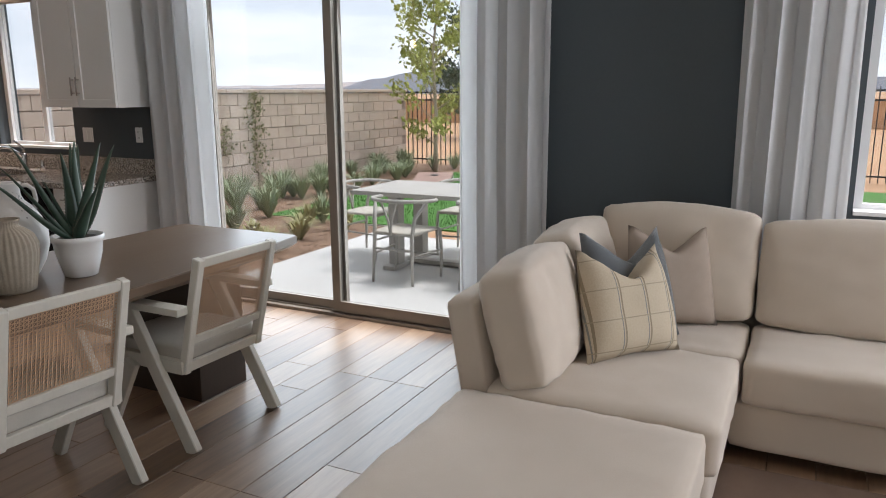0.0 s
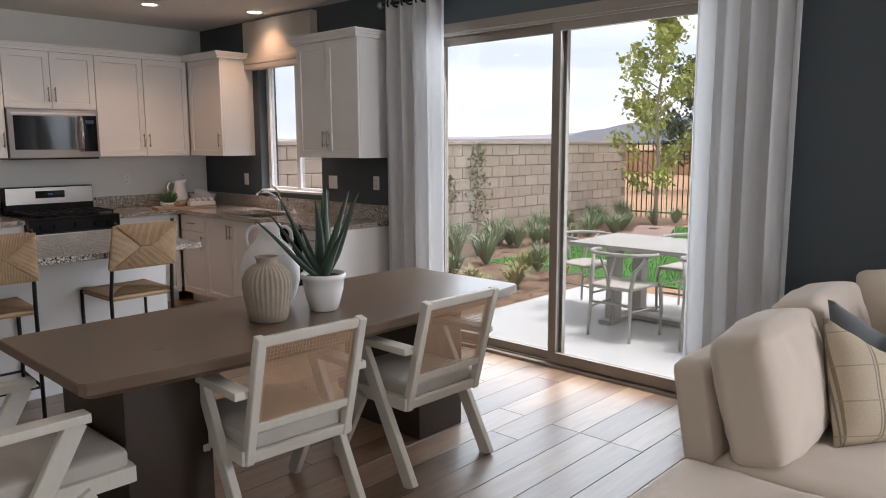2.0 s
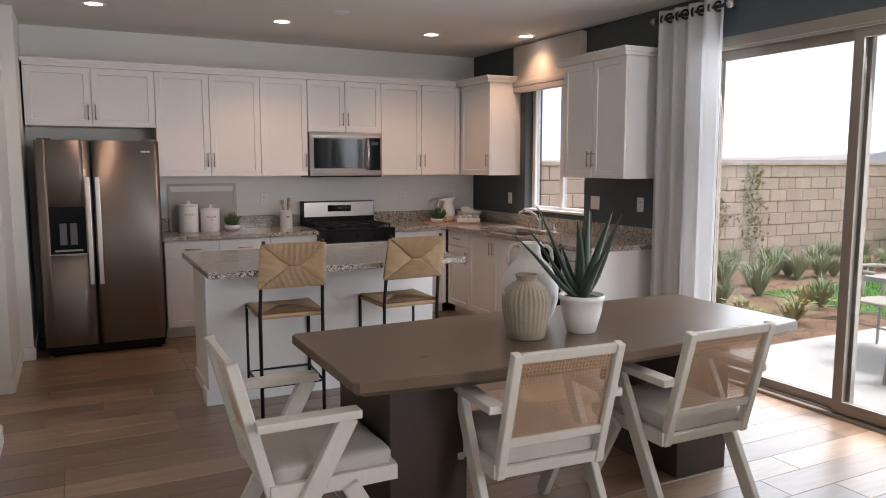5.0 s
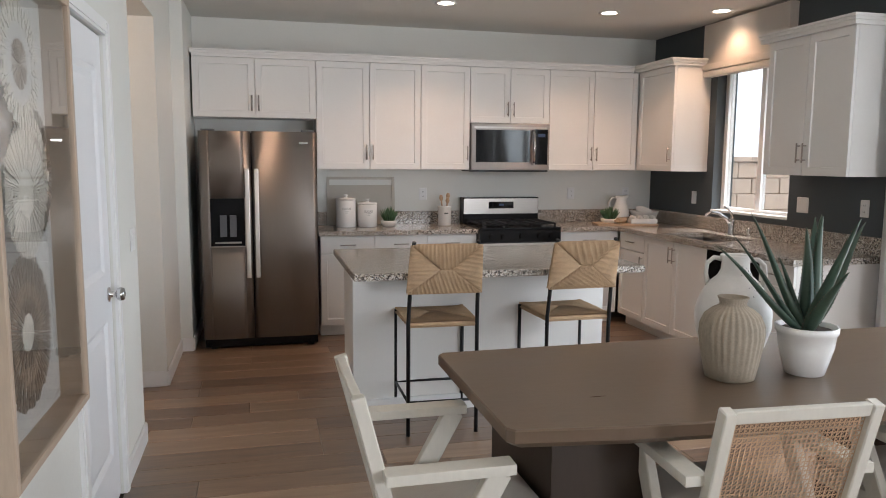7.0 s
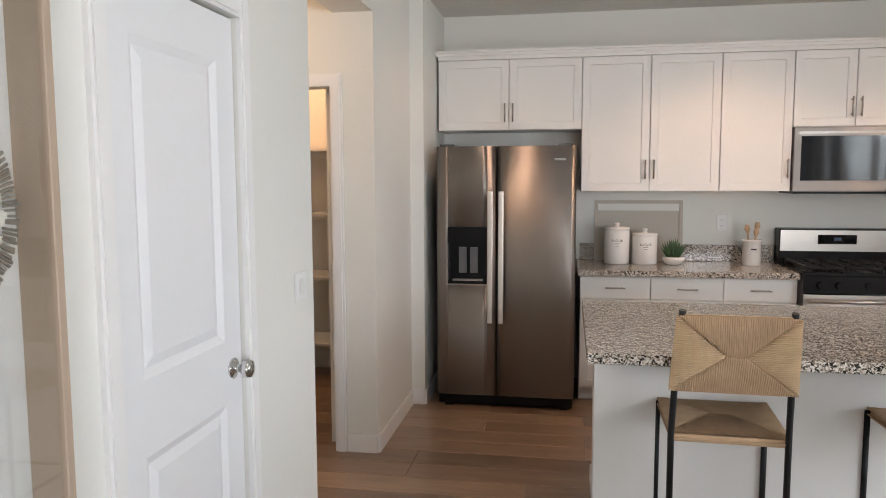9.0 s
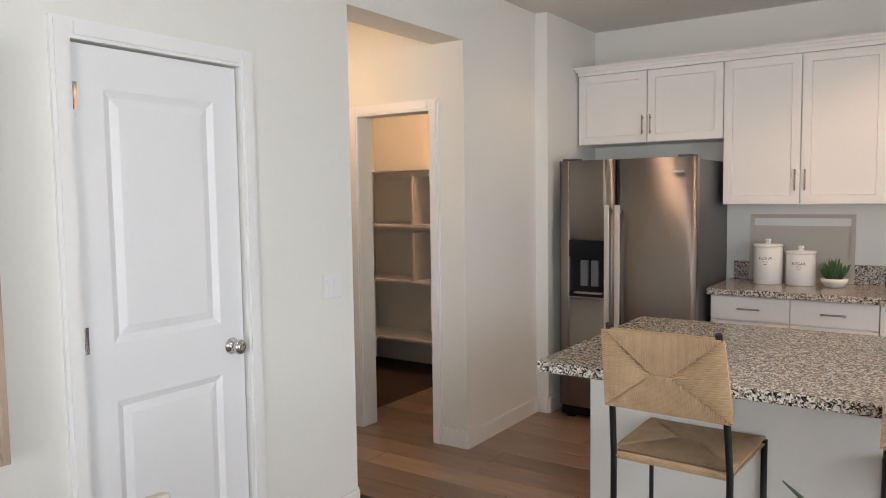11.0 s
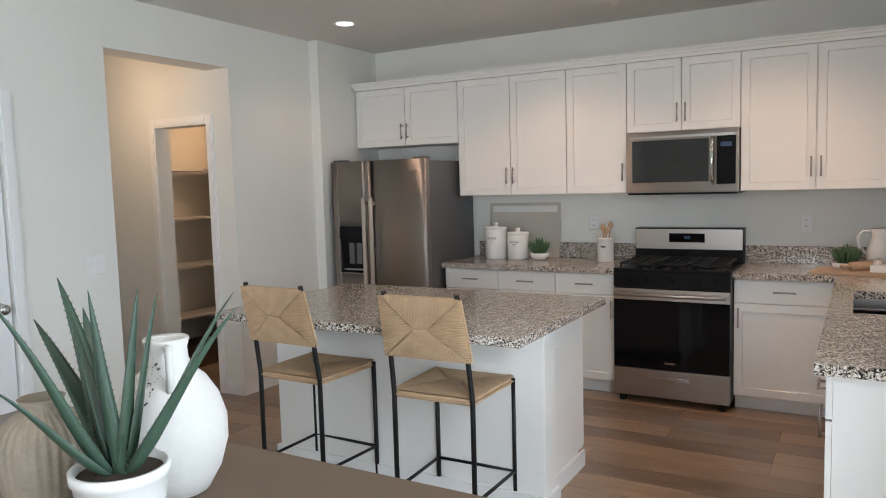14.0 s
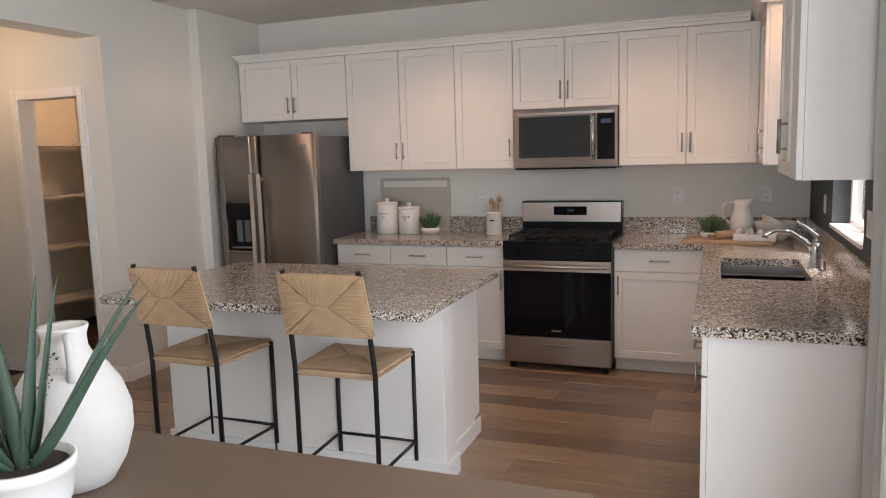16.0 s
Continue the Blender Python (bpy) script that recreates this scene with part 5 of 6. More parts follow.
def blades(bm, centre, count, length, spread, width, rng, droop=0.5):
    for _ in range(count):
        a = rng.uniform(0, 2 * math.pi)
        l = length * rng.uniform(0.65, 1.1)
        out = spread * rng.uniform(0.25, 1.0)
        d = Vector((math.cos(a), math.sin(a), 0))
        s = Vector((-d.y, d.x, 0)) * width / 2
        c = Vector(centre) + d * 0.02
        p1 = c + d * out * 0.45 + Vector((0, 0, l * 0.6))
        p2 = c + d * out + Vector((0, 0, l * (1 - droop * out / spread * 0.5)))
        v = [bm.verts.new(q) for q in (c - s, c + s, p1 + s * 0.8, p1 - s * 0.8, p2)]
        bm.faces.new((v[0], v[1], v[2], v[3]))
        bm.faces.new((v[3], v[2], v[4]))


rng = random.Random(5)
clumps = [(5.59, -1.01, 0.52), (5.61, -1.87, 0.45), (7.21, -0.32, 0.46), (7.17, 0.03, 0.48), (5.66, -0.39, 0.5), (7.6, -0.4, 0.42), (9.52, -0.24, 0.45), (10.06, -0.38, 0.42), (4.6, -1.3, 0.42), (4.2, -0.7, 0.4), (3.9, 0.2, 0.45), (4.8, 0.5, 0.4), (12.2, -0.6, 0.4), (12.3, -1.6, 0.4), (12.4, -2.6, 0.4)]
clumps += [(5.0 + 0.42 * k, 0.55 + rng.uniform(-0.3, 0.25), rng.uniform(0.4, 0.52)) for k in range(18)]
clumps += [(6.1 + 0.62 * k, rng.uniform(-0.55, 0.0), rng.uniform(0.34, 0.46)) for k in range(10)]
for cx, cy, l in clumps:
    bm = bmesh.new()
    blades(bm, (0, 0, 0), 95, l, 0.34, 0.019, rng)
    single("strap_leaf_plant", bm, AGAVE, pose(cx, cy, GZ + 0.01), "grey-green grassy clump in bark mulch", "plant", "border plants")
for cx, cy in ((4.55, -2.3), (4.95, -2.05), (5.25, -2.45), (4.2, -1.95), (5.4, -1.8), (3.85, -2.45)):
    bm = bmesh.new()
    blades(bm, (0, 0, 0), 34, 0.33, 0.3, 0.05, rng, 0.9)
    single("bromeliad", bm, BROMEL, pose(cx, cy, GZ + 0.01), "yellow-green broad-bladed rosette in bark mulch", "plant", "rosettes")

bm = bmesh.new()
for _ in range(14000):
    p = Vector((rng.uniform(5.8, 11.5), rng.uniform(-6.5, -0.9), GZ + 0.02))
    a = rng.uniform(0, 6.28)
    s = Vector((math.cos(a), math.sin(a), 0)) * 0.006
    t = p + Vector((rng.uniform(-0.02, 0.02), rng.uniform(-0.02, 0.02), rng.uniform(0.025, 0.05)))
    bm.faces.new([bm.verts.new(q) for q in (p - s, p + s, t)])
tagged(finish("grass", bm, BLADE), "short bright green lawn grass", "grass", kind="stuff")
verts, faces = [], []
for _ in range(5000):
    p = Vector((rng.uniform(2.6, 8.0), rng.uniform(-2.8, 0.9), GZ + 0.014))
    if p.x > 5.75 and p.y < -0.85:
        continue
    a, l, w = rng.uniform(0, 6.28), rng.uniform(0.015, 0.045), rng.uniform(0.006, 0.014)
    d, s = Vector((math.cos(a), math.sin(a), rng.uniform(-0.2, 0.3))) * l, Vector((-math.sin(a), math.cos(a), rng.uniform(-0.3, 0.3))) * w
    k = len(verts)
    verts += [p - d - s, p + d - s, p + d + s, p - d + s]
    faces.append((k, k + 1, k + 2, k + 3))
me = bpy.data.meshes.new("bark_chips")
me.from_pydata(verts, [], faces)
me.materials.append(CHIP)
tagged(new("bark_chips", me), "loose brown bark chips on the bed", "mulch", kind="stuff")


def tree(name, m, height, leaf_count, spread, leaf_size, mat, label, seed, low=0.25):
    t = thing(name, m, label, "tree")
    r = random.Random(seed)
    bm = bmesh.new()
    trunk = [(0.05 * math.sin(k * 1.3) * k / 6, 0.05 * math.cos(k * 1.7) * k / 6, height * 0.92 * k / 7) for k in range(8)]
    tube(bm, trunk, [0.045 * height / 4.2 * (1 - 0.11 * k) for k in range(8)], 8)
    part("trunk", bm, BARK, t)
    tips = []
    for k in range(22):
        f = low + (0.95 - low) * k / 21
        base = Vector(trunk[0]).lerp(Vector(trunk[-1]), f)
        a = r.uniform(0, 6.28)
        reach = spread * (0.35 + 0.9 * math.sin(math.pi * min(1, (f - low) / (1.08 - low) + 0.22))) * r.uniform(0.6, 1.1)
        tip = base + Vector((math.cos(a) * reach, math.sin(a) * reach, reach * r.uniform(0.4, 1.1)))
        mid = base.lerp(tip, 0.5) + Vector((0, 0, -0.05))
        bm = bmesh.new()
        tube(bm, [base, mid, tip], [0.016, 0.010, 0.004], 5)
        part("limb", bm, BARK, t)
        tips += [base.lerp(tip, q) for q in (0.45, 0.65, 0.85, 1.0)]
    verts, faces = [], []
    for _ in range(leaf_count):
        c = r.choice(tips) + Vector((r.gauss(0, 0.13), r.gauss(0, 0.13), r.gauss(0, 0.12))) * spread
        n = Vector((r.gauss(0, 1), r.gauss(0, 1), r.gauss(0, 1))).normalized()
        u = n.orthogonal().normalized() * leaf_size * r.uniform(0.6, 1.1)
        w = n.cross(u)
        k = len(verts)
        verts += [c - u, c - u * 0.2 + w * 0.55, c + u * 0.25 + w * 0.2, c + u, c + u * 0.25 - w * 0.2, c - u * 0.2 - w * 0.55]
        faces.append((k, k + 1, k + 2, k + 3, k + 4, k + 5))
    me = bpy.data.meshes.new("crown")
    me.from_pydata(verts, [], faces)
    me.materials.append(mat)
    ob = new("crown", me)
    ob.parent = t


tree("sapling_tree", pose(11.6, -0.45, GZ), 4.6, 2800, 0.78, 0.075, LEAF, "young yellow-green maple-like tree with open crown", 3, 0.14)
tree("far_tree", pose(22.0, 3.3, GZ), 4.6, 4200, 1.5, 0.11, LEAFD, "dark green tree beyond the fence", 8, 0.2)

# creeper on the wall
for x, z0, z1, w, seed in ((7.75, 0.15, 1.55, 0.36, 1), (7.05, 0.55, 1.0, 0.26, 2)):
    v = thing("creeper", pose(x, 1.015, 0), "sparse dry creeper climbing the block wall", "climbing plant", "creepers")
    r = random.Random(seed)
    bm = bmesh.new()
    pts = [(0.05 * math.sin(k * 1.9), -0.01, z0 - 0.15 + (z1 - z0 + 0.15) * k / 8) for k in range(9)]
    if seed == 1:
        pts[0] = (0.0, -0.01, GZ)
    tube(bm, pts, 0.006, 5)
    part("stem", bm, BARK, v)
    bm = bmesh.new()
    for _ in range(330 if seed == 1 else 80):
        k = r.uniform(0, 1)
        wid = w * (1.2 - abs(k - 0.35))
        c = Vector((r.gauss(0, wid * 0.4), -r.uniform(0.005, 0.06), z0 + (z1 - z0) * k))
        n = Vector((r.gauss(0, 0.6), -1, r.gauss(0, 0.6))).normalized()
        u = n.orthogonal().normalized() * 0.035 * r.uniform(0.5, 1)
        q = n.cross(u)
        bm.faces.new([bm.verts.new(c + d) for d in (u, q * 0.7, -u, -q * 0.7)])
    part("leaves", bm, VINE, v)


# outdoor table and wishbone chairs
def patio_table():
    t = thing("patio_table", pose(4.05, -4.66, PZ), "grey weathered outdoor table on trestle legs", "table")
    part("tabletop", bevelled(-0.44, 0.44, -1.05, 1.02, 0.695, 0.735, r=0.006), GREYWOOD, t)
    for y in (-0.7, 0.65):
        part("leg", bevelled(-0.30, -0.18, y - 0.05, y + 0.05, 0.04, 0.695, r=0.005), GREYWOOD, t)
        part("leg", bevelled(0.18, 0.30, y - 0.05, y + 0.05, 0.04, 0.695, r=0.005), GREYWOOD, t)
        part("foot", bevelled(-0.40, 0.40, y - 0.06, y + 0.06, 0.0, 0.04, r=0.005), GREYWOOD, t)
    part("stretcher", bevelled(-0.05, 0.05, -0.64, 0.59, 0.01, 0.05, r=0.005), GREYWOOD, t)


patio_table()


def wishbone(m):
    c = thing("wishbone_chair", m, "grey wooden wishbone chair with woven cord seat", "chair", "patio chairs")
    for s in (-1, 1):
        bm = bmesh.new()
        tube(bm, [(s * 0.24, 0.21, 0), (s * 0.245, 0.21, 0.25), (s * 0.235, 0.20, 0.45)], [0.012, 0.017, 0.015], 8)
        part("front_leg", bm, GREYWOOD, c)
        bm = bmesh.new()
        tube(bm, [(s * 0.20, -0.22, 0), (s * 0.185, -0.20, 0.42), (s * 0.20, -0.17, 0.58), (s * 0.265, -0.06, 0.71)], [0.012, 0.018, 0.017, 0.014], 8)
        part("back_leg", bm, GREYWOOD, c)
        bm = bmesh.new()
        tube(bm, [(s * 0.243, 0.21, 0.25), (s * 0.19, -0.205, 0.25)], 0.009, 6)
        part("stretcher", bm, GREYWOOD, c)
        bm = bmesh.new()
        tube(bm, [(0, -0.235, 0.43), (s * 0.015, -0.245, 0.55), (s * 0.075, -0.262, 0.715)], [0.012, 0.011, 0.010], 6)
        part("splat", bm, GREYWOOD, c)
    for y, z in ((0.21, 0.20), (-0.21, 0.30), (-0.205, 0.43), (0.2, 0.43)):
        bm = bmesh.new()
        tube(bm, [(-0.22 if y > 0 else -0.185, y, z), (0.22 if y > 0 else 0.185, y, z)], 0.010, 6)
        part("stretcher", bm, GREYWOOD, c)
    bm = bmesh.new()
    pts = [(0.285 * math.cos(a), -0.0 - 0.27 * math.sin(a), 0.715 + 0.012 * math.sin(a)) for a in (math.pi * (-0.08 + 1.16 * k / 16) for k in range(17))]
    tube(bm, pts, 0.016, 8)
    part("armrest", bm, GREYWOOD, c)
    bm = soft_box(0.46, 0.43, 0.03, 0.014, 7, -0.012, 2, 0.001)
    for v in bm.verts:
        v.co += Vector((0, 0, 0.425))
        v.co.x *= 0.9 + 0.25 * (v.co.y + 0.2)
    part("seat", bm, CORD, c, "cream woven cord seat")
    return c


wc = wishbone(pose(3.46, -4.30, PZ, 0, 0, -92))
copy_thing(wc, pose(3.53, -5.09, PZ, 0, 0, -88))
copy_thing(wc, pose(4.22, -3.48, PZ, 0, 0, 176))
copy_thing(wc, pose(4.66, -4.35, PZ, 0, 0, 92))
copy_thing(wc, pose(4.66, -5.10, PZ, 0, 0, 92))


def cornhole():
    g = thing("cornhole_board", pose(9.4, -1.5, GZ + 0.02, 0, 0, 20), "slanted white and red bean-bag game board on the lawn", "game board")
    bm = bmesh.new()
    vs = box(bm, -0.6, 0.6, -0.32, 0.32, 0.06, 0.09)
    for v in vs:
        v.co.z += 0.09 * (v.co.x + 0.6) / 1.2
    part("top", bm, surface("board_paint", (0.34, 0.22, 0.18), 0.6), g)
    bm = bmesh.new()
    lathe(bm, [(0.08, 0), (0.08, 0.004)], 20, (0.32, 0, 0.162))
    part("hole", bm, INK, g)
    part("apron", boxes((0.56, 0.6, -0.32, 0.32, 0.0, 0.15), (-0.6, -0.56, -0.32, 0.32, 0.0, 0.06)), GREYWOOD, g)


cornhole()

# beyond the fence
structure("dirt_bank", boxes((34, 60, -60, 30, GZ, 1.15)), DIRT, "graded tan building land", "ground")


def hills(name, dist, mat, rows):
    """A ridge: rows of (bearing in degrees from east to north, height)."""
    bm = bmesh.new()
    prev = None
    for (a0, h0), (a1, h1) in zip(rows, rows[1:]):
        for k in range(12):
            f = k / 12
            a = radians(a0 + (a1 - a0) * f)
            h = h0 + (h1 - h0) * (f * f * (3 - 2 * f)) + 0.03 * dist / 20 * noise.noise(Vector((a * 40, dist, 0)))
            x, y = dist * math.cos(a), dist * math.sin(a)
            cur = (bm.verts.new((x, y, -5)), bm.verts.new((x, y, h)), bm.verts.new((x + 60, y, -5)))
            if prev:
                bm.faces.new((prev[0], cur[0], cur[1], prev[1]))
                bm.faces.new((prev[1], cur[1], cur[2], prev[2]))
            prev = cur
    structure(name, bm, mat, "mountain ridge on the horizon, haze tinted into its colour", "backdrop")


# both ridges carry their haze as base colour, the far one palest
hills("backdrop_far", 850, surface("haze_pale_hill", (0.80, 0.84, 0.90), 1.0, var=0.03, scale=0.02, grain=0.3, bump=0), [(-80, 10), (-30, 12), (10, 14), (28, 15), (40, 9), (52, 7), (70, 9), (85, 8)])
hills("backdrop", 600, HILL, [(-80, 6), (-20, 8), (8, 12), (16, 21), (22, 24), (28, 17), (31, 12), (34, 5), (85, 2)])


def pickup():
    c = thing("parked_car", pose(27, 0.6, GZ, 0, 0, 80), "white car parked beyond the fence", "car")
    bm = bmesh.new()
    pts = [(-2.2, 0.35), (-2.2, 0.85), (-1.5, 0.95), (-0.9, 1.40), (0.7, 1.42), (1.3, 0.98), (2.15, 0.85), (2.2, 0.35)]
    a = [bm.verts.new((x, -0.85, z)) for x, z in pts]
    b = [bm.verts.new((x, 0.85, z)) for x, z in pts]
    n = len(pts)
    for k in range(n):
        bm.faces.new((a[k], a[(k + 1) % n], b[(k + 1) % n], b[k]))
    bm.faces.new(a)
    bm.faces.new(b[::-1])
    bmesh.ops.recalc_face_normals(bm, faces=bm.faces[:])
    bmesh.ops.bevel(bm, geom=bm.edges[:], offset=0.06, segments=2, affect="EDGES")
    part("body", bm, CARWHITE, c)
    for x in (-1.35, 1.35):
        for y in (-0.85, 0.85):
            bm = bmesh.new()
            tube(bm, [(x, y - 0.1, 0.32), (x, y + 0.1, 0.32)], 0.32, 18)
            part("wheel", bm, RUBBER, c)


pickup()


# ---- table decor ----
TT = 0.755


def aloe():
    p = thing("potted_aloe", pose(0.052, -4.598, TT), "green spiky aloe in a white ceramic pot", "potted plant")
    bm = bmesh.new()
    lathe(bm, [(0.062, 0.0), (0.068, 0.004), (0.094, 0.10), (0.100, 0.152), (0.106, 0.155), (0.107, 0.178), (0.098, 0.179), (0.094, 0.157), (0.02, 0.155)], 40)
    part("pot", bm, WHITECER, p, "white glazed ceramic pot")
    bm = bmesh.new()
    lathe(bm, [(0.093, 0.150), (0.092, 0.162), (0.05, 0.166), (0.01, 0.168)], 24)
    part("soil", bm, SOIL, p)
    tips = [(-0.223, 0.032, 0.585), (-0.351, 0.044, 0.473), (-0.026, -0.226, 0.582), (-0.054, -0.225, 0.409), (-0.002, -0.034, 0.577), (-0.063, -0.043, 0.539), (0.048, 0.026, 0.577), (0.06, 0.065, 0.565), (0.18, 0.176, 0.551), (0.29, 0.08, 0.54), (-0.24, 0.10, 0.50), (-0.10, 0.03, 0.43)]
    spec = [(math.degrees(math.atan2(ty, tx)), math.hypot(tx, ty), (tz - 0.15) / 0.88) for tx, ty, tz in tips]
    for deg, out, up in spec:
        a = radians(deg)
        d = Vector((math.cos(a), math.sin(a), 0))
        side = Vector((-d.y, d.x, 0))
        bm = bmesh.new()
        n = 14
        rings = []
        for i in range(n + 1):
            t = i / n
            c = d * (0.012 + out * (1.12 * t - 0.42 * t * t + 0.30 * t ** 3)) + Vector((0, 0, 0.147 + (up + 0.0034) * (0.74 * t + 0.34 * t * t - 0.20 * t ** 3)))
            c += side * 0.016 * math.sin(t * 3 + deg) * (1 - t)
            wd = 0.026 * (1 - t) ** 0.75 * (0.75 + 0.6 * min(t * 4, 1)) + 0.0012
            th = wd * 0.42
            up_v = (Vector((0, 0, 1)) * out - d * up).normalized()
            ring = []
            for s, w in ((-1, 0.35), (-0.5, -0.25), (0, -0.45), (0.5, -0.25), (1, 0.35), (0.45, 0.32), (0, 0.25), (-0.45, 0.32)):
                ring.append(bm.verts.new(c + side * s * wd - up_v * w * th * -2.0))
            rings.append(ring)
        for q, w in zip(rings, rings[1:]):
            for i in range(8):
                bm.faces.new((q[i], q[(i + 1) % 8], w[(i + 1) % 8], w[i])).smooth = True
        bm.faces.new(rings[-1])
        leaf = part("leaf", bm, ALOE, p)
        bm = bmesh.new()
        for i in range(2, 26):
            t = i / 28
            c = d * (0.012 + out * (1.12 * t - 0.42 * t * t + 0.30 * t ** 3)) + Vector((0, 0, 0.147 + (up + 0.0034) * (0.74 * t + 0.34 * t * t - 0.20 * t ** 3))) + side * 0.016 * math.sin(t * 3 + deg) * (1 - t)
            wd = 0.026 * (1 - t) ** 0.75 * (0.75 + 0.6 * min(t * 4, 1)) + 0.0012
            lift = (Vector((0, 0, 1)) * out - d * up).normalized() * wd * 0.294
            for s in (-1, 1):
                e = c + side * s * wd + lift
                bm.faces.new([bm.verts.new(q) for q in (e + Vector((0, 0, 0.0025)), e - Vector((0, 0, 0.0025)), e + side * s * 0.004 + Vector((0, 0, 0.002)))])
        part("leaf_teeth", bm, SPIKE, leaf)


aloe()

bm = bmesh.new()
lathe(bm, [(0.075, 0.0), (0.085, 0.005), (0.094, 0.05), (0.105, 0.11), (0.112, 0.16), (0.110, 0.195), (0.096, 0.228), (0.070, 0.250), (0.050, 0.260), (0.045, 0.268), (0.049, 0.283), (0.054, 0.292), (0.046, 0.292), (0.038, 0.27), (0.01, 0.265)], 144, flute=0.06, count=30)
single("ribbed_vase", bm, STONEW, pose(-0.250, -4.585, TT), "beige ribbed stoneware vase on the dining table", "vase")


def big_vase():
    v = thing("handled_vase", pose(-0.078, -4.35, TT, 0, 0, -37), "large white chalky vase with two handles", "vase")
    bm = bmesh.new()
    prof = [(0.075, 0.0), (0.09, 0.005), (0.122, 0.06), (0.142, 0.13), (0.142, 0.19), (0.124, 0.25), (0.095, 0.298), (0.064, 0.326), (0.053, 0.35), (0.051, 0.38), (0.058, 0.402), (0.056, 0.407), (0.044, 0.40), (0.040, 0.36), (0.01, 0.35)]
    lathe(bm, prof, 48)
    part("body", bm, WHITEMATT, v)
    r = random.Random(6)
    bm = bmesh.new()
    for _ in range(46):
        a, z = radians(r.gauss(-38, 15)), min(0.368, max(0.262, r.gauss(0.312, 0.027)))
        for (r0, z0), (r1, z1) in zip(prof, prof[1:]):
            if z0 <= z < z1:
                rad = r0 + (r1 - r0) * (z - z0) / (z1 - z0)
                slope = math.atan2(r0 - r1, z1 - z0)
                break
        u = Vector((-math.sin(a), math.cos(a), 0))
        n = Vector((math.cos(a) * math.cos(slope), math.sin(a) * math.cos(slope), math.sin(slope)))
        w = n.cross(u)
        c = Vector((rad * math.cos(a), rad * math.sin(a), z)) + n * 0.0012
        q = r.choice((0.0012, 0.0016, 0.0022, 0.0032))
        bm.faces.new([bm.verts.new(c + (u * math.cos(k) + w * math.sin(k) * r.uniform(0.7, 1.2)) * q) for k in (2 * math.pi * i / 7 for i in range(7))])
    part("speckles", bm, INK, v, "scattered dark specks in the glaze")["kind"] = "stuff"
    for s in (-1, 1):
        bm = bmesh.new()
        tube(bm, [(s * 0.050, 0, 0.388), (s * 0.08, 0, 0.392), (s * 0.103, 0, 0.37), (s * 0.108, 0, 0.33), (s * 0.098, 0, 0.288)], [0.010, 0.009, 0.009, 0.009, 0.011], 10)
        part("handle", bm, WHITEMATT, v)


big_vase()


# ---- things on the kitchen worktop ----
def canister(m, r, h, word, lid=True):
    c = thing("canister", m, "white ceramic lidded canister with dark lettering", "canister", "canisters")
    bm = bmesh.new()
    lathe(bm, [(r - 0.004, 0), (r, 0.004), (r, h - 0.004), (r - 0.003, h), (r - 0.01, h)], 36)
    part("jar", bm, WHITECER, c)
    if lid:
        bm = bmesh.new()
        lathe(bm, [(r + 0.003, h), (r + 0.003, h + 0.012), (r - 0.006, h + 0.018), (0.02, h + 0.02), (0.013, h + 0.03), (0.020, h + 0.040), (0.016, h + 0.05), (0.004, h + 0.051)], 36)
        part("lid", bm, WHITECER, c)
    if word:
        cu = bpy.data.curves.new("lettering", "FONT")
        cu.body, cu.size, cu.align_x, cu.extrude = word, 0.026, "CENTER", 0.0004
        t = new("tmp", cu)
        dg = bpy.context.evaluated_depsgraph_get()
        me = bpy.data.meshes.new_from_object(t.evaluated_get(dg))
        bpy.data.objects.remove(t)
        for v in me.vertices:
            a = v.co.x / (r + 0.0006)
            rr = r + 0.0008 + v.co.z
            v.co = Vector((math.sin(a) * rr, -math.cos(a) * rr, h * 0.66 + v.co.y))
        me.materials.clear()
        me.materials.append(INK)
        ob = new("lettering", me)
        ob.parent = c
        bm = bmesh.new()
        for z, w in ((0.60, 0.018), (0.53, 0.012)):
            for i in range(6):
                a0, a1 = (-w + 2 * w * i / 6) / r, (-w + 2 * w * (i + 1) / 6) / r
                q = [(math.sin(a) * (r + 0.001), -math.cos(a) * (r + 0.001), h * z + dz) for a, dz in ((a0, 0), (a1, 0), (a1, 0.003), (a0, 0.003))]
                bm.faces.new([bm.verts.new(p) for p in q])
        part("small_print", bm, INK, c)


canister(pose(-1.115, -0.215, GZ1), 0.089, 0.240, "FLOUR")
canister(pose(-0.92, -0.215, GZ1), 0.087, 0.200, "SUGAR")


def small_plant(m, r, leaves, h, label):
    p = thing("potted_succulent", m, label, "potted plant", "small succulents")
    bm = bmesh.new()
    lathe(bm, [(r * 0.55, 0), (r * 0.7, 0.003), (r * 0.95, 0.03), (r, 0.055), (r * 0.94, 0.056), (r * 0.9, 0.045), (0.01, 0.044)], 28)
    part("bowl", bm, WHITECER, p)
    rr = random.Random(int(r * 1e4))
    bm = bmesh.new()
    for k in range(leaves):
        a, o = rr.uniform(0, 6.28), rr.uniform(0.1, 1.0)
        b = Vector((math.cos(a), math.sin(a), 0)) * r * 0.5 * o
        tip = b + Vector((math.cos(a), math.sin(a), 0)) * r * 0.75 * o + Vector((0, 0, h * rr.uniform(0.7, 1.05) * (1.05 - 0.35 * o)))
        tube(bm, [b + Vector((0, 0, 0.04)), b.lerp(tip, 0.5) + Vector((0, 0, 0.045)), tip + Vector((0, 0, 0.04))], [0.005, 0.0075, 0.001], 5)
    part("leaves", bm, SUCC, p)


